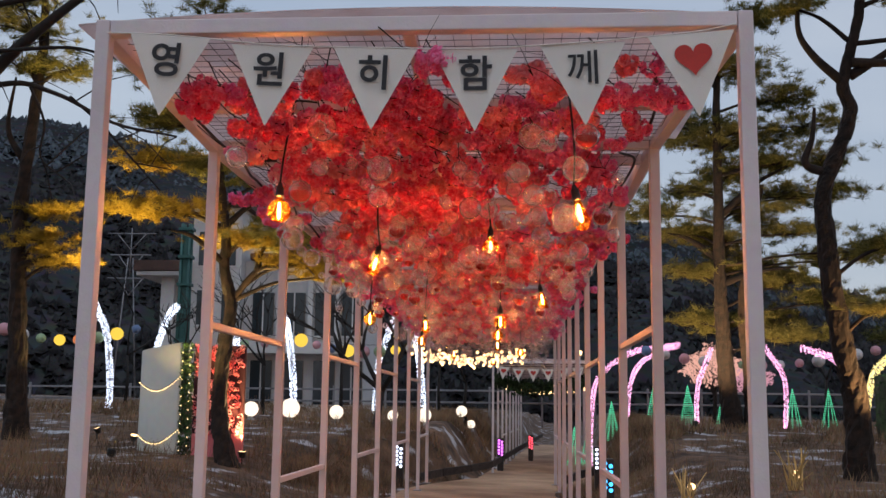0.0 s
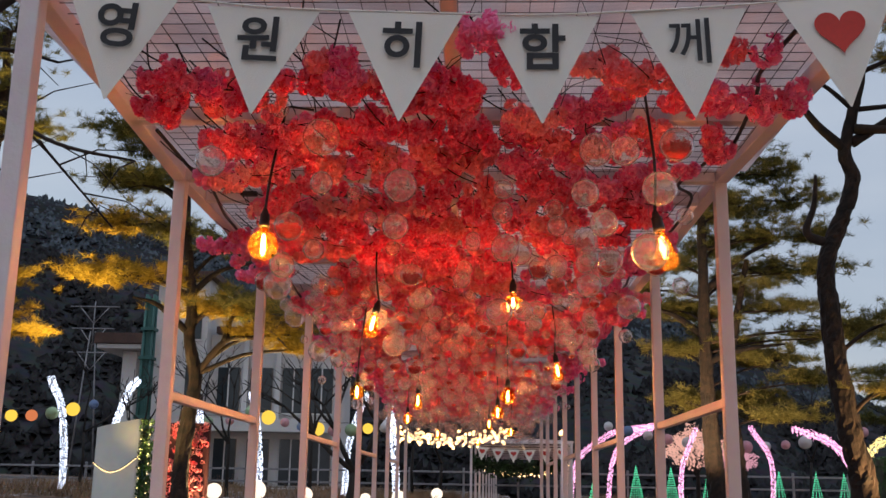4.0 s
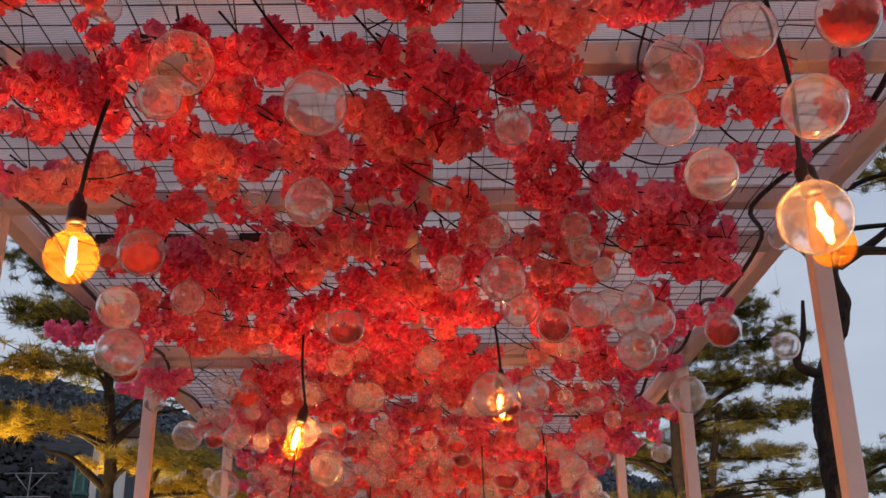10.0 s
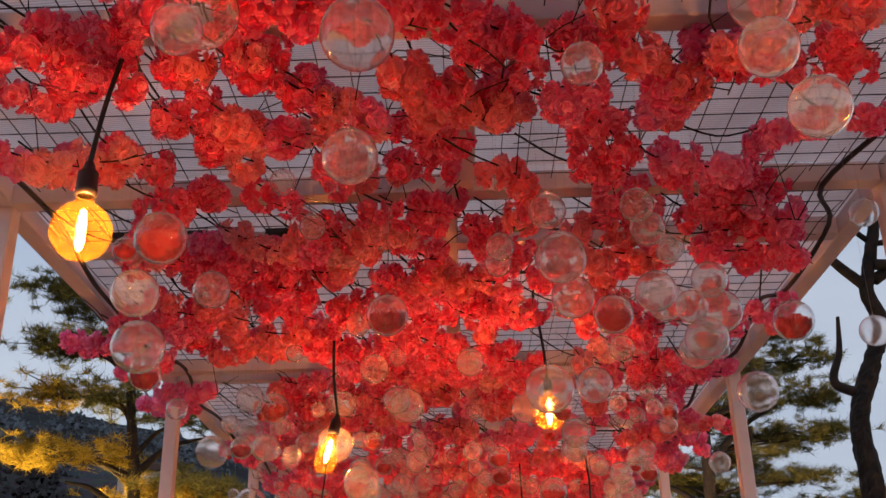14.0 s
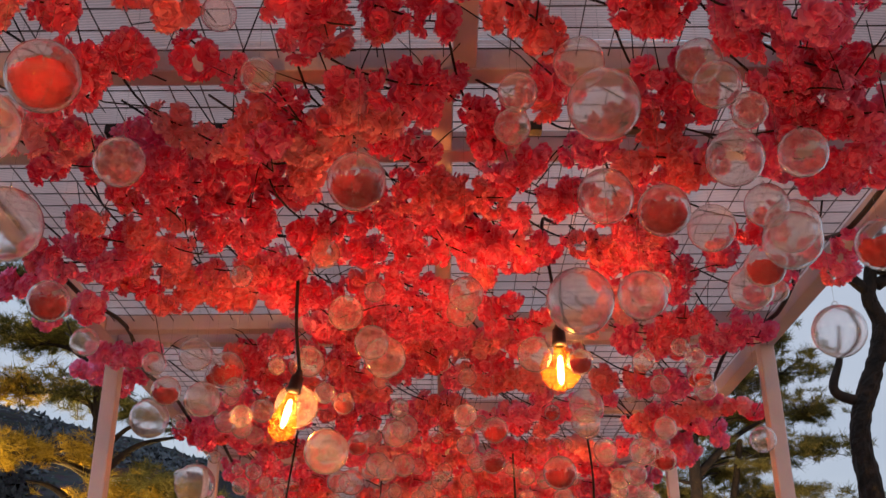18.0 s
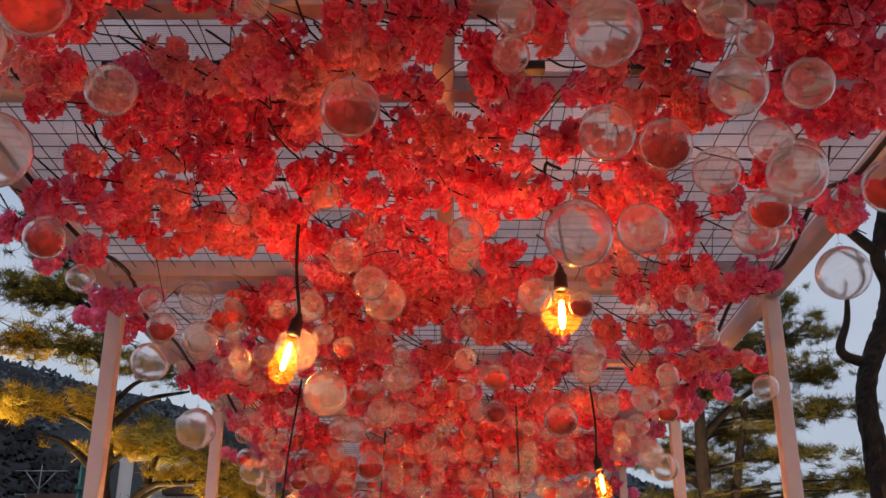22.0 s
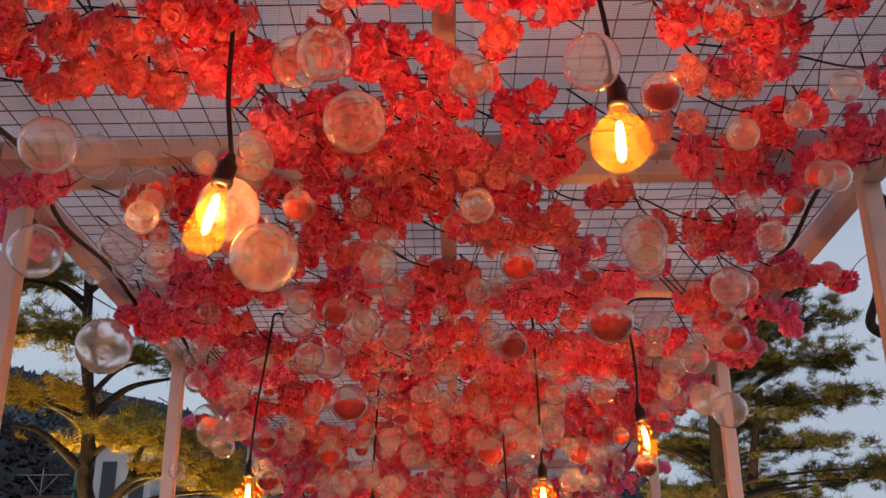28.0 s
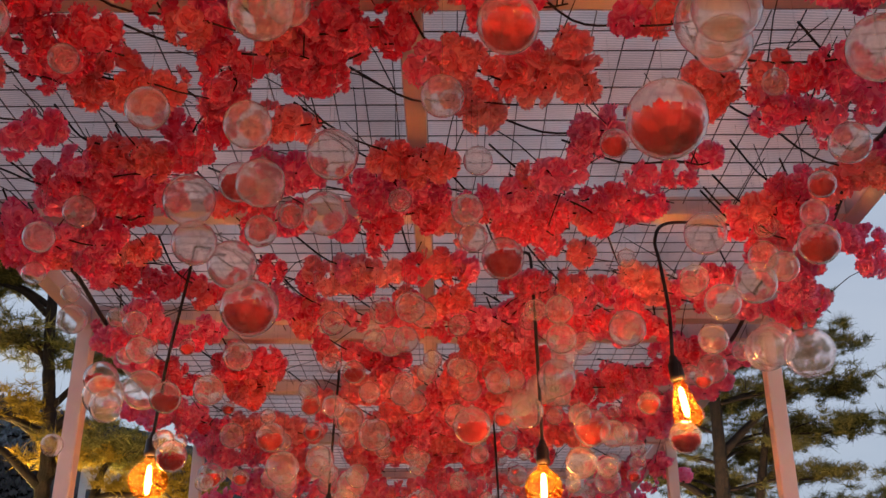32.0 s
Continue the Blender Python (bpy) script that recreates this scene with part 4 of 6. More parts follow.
# x, y, z, diameter, holds red petals
ORNAMENTS_A = [
    (-0.601, 3.961, 2.409, 0.088, 0), (0.772, 4.244, 2.559, 0.105, 1), (0.613, 4.258, 2.541, 0.092, 0), (0.688, 4.297, 2.229, 0.117, 0), (0.73, 4.332, 2.442, 0.109, 0), (-0.336, 4.288, 2.443, 0.072, 0),
    (-0.088, 4.309, 2.442, 0.106, 0), (0.557, 4.367, 2.338, 0.089, 0), (0.499, 4.363, 2.436, 0.088, 0), (0.242, 4.445, 2.472, 0.067, 0), (0.551, 4.499, 2.627, 0.113, 0), (-0.119, 4.515, 2.361, 0.089, 0),
    (-0.528, 4.517, 2.778, 0.064, 0), (-0.395, 4.603, 2.706, 0.131, 0), (-0.585, 4.968, 2.321, 0.094, 0), (0.259, 5.09, 2.424, 0.109, 0), (0.135, 5.116, 2.463, 0.06, 0), (0.46, 5.149, 2.366, 0.088, 0),
]
ORNAMENTS_B = [
    (-0.106, 5.136, 2.323, 0.088, 1), (-0.603, 5.15, 2.52, 0.116, 1), (-0.351, 5.201, 2.676, 0.06, 0), (0.473, 5.227, 2.547, 0.08, 0), (0.597, 5.233, 2.422, 0.08, 0), (-0.646, 5.204, 2.29, 0.116, 0),
    (0.52, 5.227, 2.499, 0.06, 0), (0.134, 5.233, 2.473, 0.06, 0), (-0.285, 5.236, 2.577, 0.06, 0), (0.252, 5.248, 2.607, 0.087, 0), (0.979, 5.33, 2.326, 0.07, 0), (1.004, 5.327, 2.619, 0.07, 0),
    (0.465, 5.286, 2.634, 0.08, 0), (0.339, 5.325, 2.215, 0.08, 0), (0.242, 5.347, 2.215, 0.11, 0), (-0.529, 5.33, 2.467, 0.087, 0), (0.612, 5.376, 2.333, 0.1, 0), (-0.76, 5.379, 2.598, 0.06, 1),
]
ORNAMENTS_C = [
    (0.411, 5.424, 2.415, 0.094, 1), (0.559, 5.434, 2.575, 0.06, 0), (0.606, 5.462, 2.443, 0.08, 0), (0.333, 5.554, 2.51, 0.109, 0), (0.741, 5.711, 2.517, 0.116, 0), (0.831, 5.787, 2.316, 0.109, 0),
    (0.962, 5.804, 2.518, 0.113, 1), (-0.54, 5.805, 2.204, 0.06, 1), (-0.732, 5.842, 2.322, 0.06, 0), (-0.588, 5.865, 2.282, 0.05, 0), (-0.856, 5.925, 2.447, 0.094, 1), (0.758, 5.962, 2.536, 0.096, 1),
    (0.072, 5.95, 2.468, 0.08, 0), (0.226, 5.997, 2.34, 0.08, 0), (0.669, 6.036, 2.669, 0.117, 0), (0.747, 6.048, 2.516, 0.107, 0), (-0.144, 6.033, 2.383, 0.08, 0), (0.615, 6.116, 2.368, 0.05, 0),
]
ORNAMENTS_D = [
    (0.342, 6.111, 2.359, 0.061, 1), (-0.527, 6.063, 2.26, 0.08, 0), (-0.259, 6.14, 2.295, 0.05, 0), (0.542, 6.153, 2.563, 0.08, 0), (-0.277, 6.372, 2.211, 0.114, 0), (0.076, 6.389, 2.307, 0.06, 0),
    (-0.132, 6.354, 2.453, 0.109, 0), (0.56, 6.447, 2.469, 0.06, 0), (-0.239, 6.368, 2.582, 0.094, 0), (0.727, 6.483, 2.399, 0.06, 0), (-0.383, 6.539, 2.375, 0.118, 0), (-0.253, 6.543, 2.383, 0.06, 1),
    (0.626, 6.562, 2.316, 0.06, 0), (-0.517, 6.464, 2.328, 0.06, 0), (0.074, 6.514, 2.639, 0.087, 0), (0.771, 6.66, 2.49, 0.06, 1), (-0.373, 6.677, 2.548, 0.091, 0), (-0.568, 6.746, 2.368, 0.06, 0),
]
ORNAMENTS_E = [
    (-0.122, 6.798, 2.363, 0.08, 0), (0.605, 6.805, 2.307, 0.08, 0), (0.943, 6.736, 2.323, 0.076, 0), (0.452, 6.866, 2.412, 0.09, 0), (0.175, 6.863, 2.387, 0.08, 1), (0.368, 6.891, 2.263, 0.101, 1),
    (-0.726, 6.751, 2.597, 0.1, 0), (-0.155, 6.925, 2.278, 0.062, 0), (0.47, 6.954, 2.419, 0.078, 0), (0.48, 7.02, 2.506, 0.112, 0), (-0.315, 7.011, 2.356, 0.061, 0), (0.091, 7.024, 2.382, 0.061, 0),
    (-0.68, 6.98, 2.62, 0.117, 1), (-0.882, 6.88, 2.435, 0.12, 0), (0.848, 7.039, 2.602, 0.06, 1), (-0.763, 7.043, 2.266, 0.128, 0), (-0.204, 7.266, 2.374, 0.08, 0), (-0.818, 7.231, 2.594, 0.109, 0),
]
ORNAMENTS_F = [
    (-0.24, 7.432, 2.222, 0.099, 1), (-0.124, 7.461, 2.414, 0.082, 0), (-0.355, 7.465, 2.358, 0.081, 0), (-0.292, 7.494, 2.495, 0.076, 1), (-0.122, 7.509, 2.562, 0.099, 0), (-0.401, 7.565, 2.494, 0.101, 0),
    (-0.324, 7.637, 2.39, 0.096, 0), (0.882, 7.794, 2.501, 0.089, 1), (0.659, 7.847, 2.55, 0.095, 0), (0.219, 7.932, 2.529, 0.097, 1), (0.889, 7.963, 2.315, 0.111, 0), (0.794, 7.97, 2.484, 0.096, 0),
    (0.328, 7.926, 2.247, 0.082, 0), (0.509, 8.049, 2.402, 0.086, 0), (-0.003, 8.049, 2.377, 0.06, 0), (0.865, 8.124, 2.388, 0.106, 0), (0.758, 8.128, 2.497, 0.089, 0), (0.899, 8.284, 2.43, 0.112, 0),
]
ORNAMENTS_G = [
    (-0.017, 8.222, 2.299, 0.06, 0), (-0.091, 8.262, 2.449, 0.06, 0), (0.678, 8.311, 2.21, 0.081, 1), (-0.192, 8.309, 2.29, 0.06, 0), (-0.53, 8.387, 2.355, 0.08, 0), (0.299, 8.429, 2.308, 0.087, 0),
    (-0.471, 8.431, 2.462, 0.079, 0), (-0.629, 8.463, 2.2, 0.083, 1), (-0.87, 8.582, 2.398, 0.115, 0), (0.457, 8.613, 2.214, 0.088, 0), (0.534, 8.654, 2.212, 0.06, 0), (0.161, 8.672, 2.333, 0.108, 1),
    (-0.791, 8.681, 2.442, 0.117, 0), (0.565, 8.705, 2.317, 0.08, 0), (0.516, 8.787, 2.355, 0.109, 1), (-0.266, 8.876, 2.241, 0.06, 0), (-0.14, 8.976, 2.382, 0.101, 0), (0.329, 8.994, 2.325, 0.04, 0),
]
ORNAMENTS_H = [
    (-0.555, 9.006, 2.255, 0.05, 1), (0.151, 9.102, 2.626, 0.08, 0), (0.193, 9.132, 2.354, 0.06, 0), (-0.432, 9.157, 2.269, 0.06, 0), (-0.372, 9.247, 2.459, 0.06, 1), (-0.346, 9.284, 2.372, 0.097, 0),
    (-0.499, 9.425, 2.468, 0.06, 0), (-0.274, 9.673, 2.364, 0.107, 0),
]


def build_balls():
    rng = random.Random(8)
    rows = ORNAMENTS_A + ORNAMENTS_B + ORNAMENTS_C + ORNAMENTS_D + ORNAMENTS_E + ORNAMENTS_F + ORNAMENTS_G + ORNAMENTS_H
    for x, y, z, d, filled in rows:
        ornament(x, y, z, d, filled, rng)
    for k in range(64):
        y = rng.uniform(5.6, 7.0) if k < 10 else rng.uniform(6.9, 9.0)
        ornament(rng.uniform(-1.0, 1.0), y, rng.uniform(2.40, 2.68), rng.choice((0.05, 0.06, 0.06, 0.075)), rng.random() < 0.12, rng)
    y = 8.2
    s = Soup()
    bm = bmesh.new()
    bmesh.ops.create_uvsphere(bm, u_segments=14, v_segments=8, radius=0.5)
    sv, sf = [v.co.copy() for v in bm.verts], [tuple(v.index for v in f.verts) for f in bm.faces]
    bm.free()
    while y < 20:
        x, z, d, red = rng.uniform(-1.0, 1.0), rng.uniform(2.20, 2.64), rng.choice((0.05, 0.06, 0.06, 0.08, 0.10)), rng.random() < 0.10
        if y < 11.4:
            ornament(x, y, z, d, red, rng)
        else:
            s.add([(x + v.x * d, y + v.y * d, z + v.z * d) for v in sv], sf)
        y += 0.024 if y < 11.4 else 0.012
    thing("far_ornament_balls", "many clear plastic baubles deep inside the tunnel", "bauble", kind="stuff", data=s.mesh("far_ornament_balls", BALL_SHELL, True))


build_balls()

# ---- pendant bulbs ----
def lathe(name, profile, material, n=20):
    v, f = [], []
    for r, z in profile:
        for k in range(n):
            a = 2 * math.pi * k / n
            v.append((r * math.cos(a), r * math.sin(a), z))
    for i in range(len(profile) - 1):
        for k in range(n):
            j = (k + 1) % n
            f.append((i * n + k, (i + 1) * n + k, (i + 1) * n + j, i * n + j))
    return mesh_of(name, v, f, material, True)


def globe_profile(r, neck):
    out = [(0.013, 0.0), (0.015, -0.012)]
    a0 = math.asin(0.017 / r)
    for i in range(13):
        a = a0 + (math.pi - a0) * i / 12
        out.append((max(0.0005, r * math.sin(a)), -neck - r + r * math.cos(a)))
    return out


GLOBE_GLASS = lathe("bulb_glass", globe_profile(0.053, 0.018), AMBER_GLASS)
PEAR_GLASS = lathe("bulb_glass", [(0.013, 0), (0.016, -0.015), (0.021, -0.035), (0.030, -0.065), (0.0365, -0.092), (0.037, -0.105), (0.032, -0.121), (0.021, -0.131), (0.008, -0.136), (0.0005, -0.137)], AMBER_GLASS)
SOCKET_MESH = lathe("socket", [(0.0045, 0.066), (0.008, 0.062), (0.013, 0.046), (0.0175, 0.042), (0.0185, 0.012), (0.0195, 0.010), (0.0195, -0.003), (0.0135, -0.004)], SOCKET, 16)
FILAMENT_MESH = lathe("filament", [(0.0005, -0.020), (0.006, -0.026), (0.0085, -0.05), (0.0085, -0.082), (0.006, -0.096), (0.0005, -0.102)], FILAMENT, 8)


def pendant(x, y, z, pear, dx, dy, run, lean=0.0, share=1.0, low=0.0):
    """A bulb on a black cable that runs under the mesh and then drops."""
    p = thing("pendant_lamp", "lit amber filament bulb on a black cable", "pendant lamp", pose(x, y, z), "pendant lamps")
    hang = pose(0, 0, 0, 0, lean, 0)
    part("socket", SOCKET_MESH, p, "black lamp socket", hang)
    g = part("bulb_glass", PEAR_GLASS if pear else GLOBE_GLASS, p, "amber pear-shaped glass" if pear else "amber globe glass", hang)
    part("filament", FILAMENT_MESH, g, "glowing filament", pose(0, 0, 0 if pear else -0.008))
    top = 2.887 - low - z
    line = [hang @ Vector((0, 0, 0.06)), (0.25 * dx, 0.25 * dy, top * 0.4), (0.7 * dx, 0.7 * dy, top * 0.7), (dx * 1.0, dy, top - 0.06), (dx + run * 0.10, dy, top - 0.012), (dx * 1.1 + run * 0.5, dy + 0.02, top - 0.006), (dx + run, dy + 0.05, top - 0.003)]
    part("cable", tube_mesh("cable", line, 0.0048, 0.0048, CABLE, 8, 6), p, "black cable")
    lamp = bpy.data.lights.new("bulb_light", "POINT")
    lamp.energy, lamp.color, lamp.shadow_soft_size = BULB_WATTS * share, (1.0, 0.52, 0.45), 0.014
    li = new("bulb_light", lamp)
    li.parent = p
    li.matrix_basis = hang @ pose(0, 0, -0.062)


PENDANTS = [(-0.604, 4.713, 2.409, 0, 0.04, 0.05, 0.10), (0.741, 4.423, 2.331, 1, -0.03, 0.03, 0.06, -12, 0.6), (-0.385, 6.481, 2.398, 1, -0.01, 0.03, -0.40, 14),
            (0.328, 6.388, 2.495, 0, -0.03, 0.02, 0.05), (0.684, 8.354, 2.373, 1, -0.02, 0.03, 0.40, -9, 0.75, 0.045), (-0.730, 8.625, 2.240, 0, 0.05, 0.02, 0.08, 0, 0.7),
            (0.357, 8.671, 2.227, 0, -0.01, 0.02, -0.10, 0, 0.7), (-0.353, 9.641, 2.26, 1, 0.02, 0, 0.1, 0, 0.7), (0.307, 10.32, 2.225, 0, -0.02, 0, 0.1, 0, 0.7),
            (-0.62, 12.2, 2.28, 0, 0.03, 0, -0.2), (0.25, 13.4, 2.30, 1, 0.0, 0, 0.2), (0.55, 15.0, 2.30, 0, 0.02, 0, 0.1), (-0.45, 15.7, 2.3, 1, 0, 0.02, 0.1), (0.1, 18.0, 2.3, 1, 0, 0.02, 0.1)]
for row in PENDANTS:
    pendant(*row)


def side_cable(side, seed):
    """Black supply cable tied along a side beam, sagging between its ties."""
    rng, pts, y = random.Random(seed), [], 4.0 if side > 0 else 5.0
    while y < 19.8:
        pts.append((side * rng.uniform(1.10, 1.17), y, 2.875 + rng.uniform(-0.01, 0.0)))
        pts.append((side * rng.uniform(1.02, 1.15), y + 0.35, 2.875 - rng.uniform(0.02, 0.09)))
        y += rng.uniform(0.6, 0.9)
    thing("supply_cable", "black supply cable tied along the side beam", "cable", data=tube_mesh("supply_cable", pts, 0.0075, 0.0075, CABLE, 8, 5))


side_cable(-1, 3)
side_cable(1, 4)

# ---- trees ----
AXES[0] = GARDEN


def tuft_mesh(seed, material, blades=46):
    """A tuft of pine needles, fanned out round a twig end."""
    rng, s = random.Random(seed), Soup()
    for _ in range(blades):
        d = Vector((rng.gauss(0, 1), rng.gauss(0, 1), rng.gauss(0.35, 0.6))).normalized()
        c = Vector((rng.uniform(-0.06, 0.06), rng.uniform(-0.06, 0.06), rng.uniform(-0.02, 0.03)))
        q = d.cross(Vector((rng.gauss(0, 1), rng.gauss(0, 1), rng.gauss(0, 1)))).normalized() * rng.uniform(0.004, 0.007)
        e = c + d * rng.uniform(0.11, 0.21)
        s.add([c - q, c + q, e], [(0, 1, 2)])
    return s


TUFTS = [[tuft_mesh(40 + i, None) for i in range(6)]][0]


def pad_mesh(seed, rx, ry, rz, count, material, scale=1.0):
    """One bough of foliage: a handful of lumps of tufts on fine twigs, ragged at the rim, with gaps between."""
    rng, s, out = random.Random(seed), Soup(), []
    lumps = []
    for _ in range(int(5 + 7 * rx / scale)):
        a, r = rng.uniform(0, 2 * math.pi), math.sqrt(rng.random())
        lumps.append((Vector((rx * r * math.cos(a), ry * r * math.sin(a), rz * rng.uniform(-1.0, 1.2) * (1.15 - r))), rng.uniform(0.10, 0.24) * scale ** 0.5 * min(1.4, 0.6 + rx)))
    for i in range(count):
        c, w = lumps[i % len(lumps)]
        p = c + Vector((rng.gauss(0, 1.25 * w), rng.gauss(0, 1.25 * w), abs(rng.gauss(0, 0.5 * w)) - 0.12 * w))
        t = rng.choice(TUFTS)
        k, z = scale * rng.uniform(0.65, 1.15), rng.uniform(0, 6.3)
        c_, s_ = math.cos(z) * k, math.sin(z) * k
        s.add([(p.x + v.x * c_ - v.y * s_, p.y + v.x * s_ + v.y * c_, p.z + v.z * k) for v in t.v], t.f)
        if i % 5 == 0:
            out.append(p)
    return s.mesh("needle_pad", material), out


def bark_tube(points, r0, r1):
    """A trunk with a flared foot and bark broken into plates."""
    line, sides = smooth_line(points, 14), 20
    n = len(line) - 1
    radii = [(r0 + (r1 - r0) * i / n) * (1 + 0.45 * math.exp(-i / 7)) for i in range(n + 1)]
    v, f = tube(line, radii, sides)
    out = []
    for i, p in enumerate(v):
        mid, rad = line[i // sides], radii[i // sides]
        q = Vector((p.x * 9, p.y * 9, p.z * 3.2))
        crack = abs(noise.noise(q)) + 0.5 * abs(noise.noise(q * 2.3))
        out.append(mid + (p - mid) * (0.84 + 0.42 * min(0.6, crack)))
    return mesh_of("trunk", out, f, BARK, False)


def pine(name_label, trunk, r0, r1, limbs, pads, dry=(), scale=1.0, stems=()):
    """A pine: tapered crooked trunk, limbs and layered pads of needles with twigs; pads listed in dry have floodlight
    painted into their colour.
    """
    trunk, stems, limbs = [laid(p) for p in trunk], [[laid(p) for p in q] for q in stems], [[laid(p) for p in q] for q in limbs]
    pads = [(*laid(q[:3]), *q[3:]) for q in pads]
    base = Vector(trunk[0])
    t = thing("pine_tree", name_label, "pine tree", Matrix.Translation(base), fixed=True)
    part("trunk", bark_tube([Vector(p) - base for p in trunk], r0, r1), t, "reddish flaking bark")
    for s in stems:
        part("trunk", bark_tube([Vector(p) - base for p in s], r0 * 0.8, r1), t)
    for l in limbs:
        part("limb", tube_mesh("limb", [Vector(p) - base for p in l], r0 * 0.42, r1 * 0.35, BARK, 8, 6), t)
    line = smooth_line([Vector(p) - base for p in trunk], 8)
    for i, (x, y, z, rx, rz) in enumerate(pads):
        p = Vector((x, y, z)) - base
        me, spots = pad_mesh(i + int(abs(base.x) * 10), rx, rx * 0.8, rz, int((80 if scale < 1.2 else 130) * rx * rx / (scale * scale) + 70), NEEDLES_FLOODLIT if i in dry else NEEDLES, scale)
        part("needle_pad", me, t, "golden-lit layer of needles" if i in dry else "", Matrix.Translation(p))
        near = min(line, key=lambda q: (q - p - Vector((0, 0, -0.4))).length)
        tw = Soup()
        mid = (near + p) / 2 + Vector((0, 0, 0.12))
        ln = smooth_line([near, mid, p], 4)
        tw.add(*tube(ln, [0.045 - 0.03 * k / len(ln) for k in range(len(ln))], 6))
        for q in spots:
            tw.add(*tube([p, p + q * 0.55 + Vector((0, 0, 0.04)), p + q], [0.014, 0.009, 0.005], 4))
        part("twig", tw.mesh("twig", BARK, True), t)
    return t


pine("tall crooked pine with flaking orange bark beside the tunnel", [(6.5, 18.5, 0.45), (6.4, 18.32, 1.9), (6.16, 18.12, 2.68), (5.9, 17.84, 3.8), (5.76, 17.65, 4.57), (5.67, 17.45, 5.35), (5.92, 17.26, 6.14), (6.04, 17.13, 6.67), (5.89, 17.02, 7.1), (6.08, 16.76, 8.14), (6.15, 16.56, 9.4)], 0.21, 0.07,
     [[(5.8, 17.39, 5.62), (5.35, 17.34, 5.78), (5.44, 17.24, 6.21), (5.45, 17.12, 6.69)], [(5.89, 17.02, 7.1), (5.38, 16.91, 7.52), (5.12, 16.84, 8.0), (5.2, 16.8, 9.0)], [(6.0, 17.0, 7.2), (6.6, 16.9, 7.6), (7.4, 16.8, 8.3)], [(6.0, 16.9, 7.4), (6.9, 16.8, 7.35), (7.8, 16.7, 7.2)]],
     [(5.4, 16.6, 9.5, 0.7, 0.25), (6.6, 16.5, 9.2, 0.8, 0.3), (7.3, 16.8, 8.6, 0.7, 0.25), (6.1, 16.4, 10.2, 0.9, 0.3), (5.0, 16.8, 8.3, 0.35, 0.15), (6.9, 17.6, 4.5, 0.35, 0.18), (6.7, 17.6, 3.4, 0.3, 0.15), (7.9, 16.7, 7.6, 0.5, 0.2)])
pine("old double-stemmed pine with dark layered crown", [(6.95, 29.9, 1.0), (6.69, 29.64, 2.47), (6.5, 29.4, 4.2), (6.39, 29.17, 5.32), (6.31, 28.9, 7.64), (6.25, 28.8, 10.5), (6.4, 28.8, 13.0)], 0.27, 0.07,
     [[(6.4, 29.2, 5.3), (7.4, 29.3, 5.7), (8.6, 29.4, 5.9)], [(6.35, 29.0, 7.2), (7.4, 29.1, 8.2), (8.4, 29.2, 8.8)], [(6.4, 29.2, 6.0), (5.6, 29.4, 6.6), (5.0, 29.5, 6.8)]],
     [(8.07, 28.98, 10.6, 0.9, 0.3), (8.8, 29.2, 9.9, 0.8, 0.3), (6.07, 29.36, 9.3, 1.1, 0.35), (8.3, 29.43, 8.9, 0.9, 0.3), (5.51, 29.97, 6.81, 0.9, 0.3), (7.22, 29.82, 7.47, 1.1, 0.35), (8.81, 29.96, 6.91, 0.9, 0.3), (5.86, 30.2, 5.7, 1.0, 0.3), (9.9, 30.1, 6.2, 0.9, 0.28),
      (10.8, 30.1, 6.5, 0.6, 0.22), (8.54, 30.27, 5.5, 1.0, 0.3), (5.32, 29.67, 8.02, 0.9, 0.3), (6.88, 29.55, 8.53, 1.0, 0.3), (7.79, 30.58, 4.44, 1.0, 0.3), (6.38, 30.62, 4.3, 0.9, 0.3), (7.2, 28.8, 11.4, 1.1, 0.35), (5.6, 28.8, 11.2, 1.0, 0.3), (6.5, 28.8, 12.8, 1.2, 0.4), (8.6, 30, 4.0, 0.9, 0.3), (9.6, 30, 5.0, 0.9, 0.25),
      (5.6, 29.6, 9.9, 1.0, 0.35), (7.4, 29.4, 9.6, 1.1, 0.35), (8.0, 29.6, 7.9, 1.0, 0.35), (6.6, 29.9, 6.5, 1.0, 0.35), (9.4, 29.8, 8.0, 0.9, 0.3), (7.4, 30.2, 5.9, 1.0, 0.3), (4.7, 29.8, 7.3, 0.7, 0.25), (9.3, 29.6, 9.0, 0.8, 0.3)],
     scale=1.5, stems=[[(7.5, 29.9, 1.0), (7.3, 29.7, 3.0), (7.1, 29.5, 4.8), (7.3, 29.4, 6.5), (7.6, 29.3, 8.2)]])
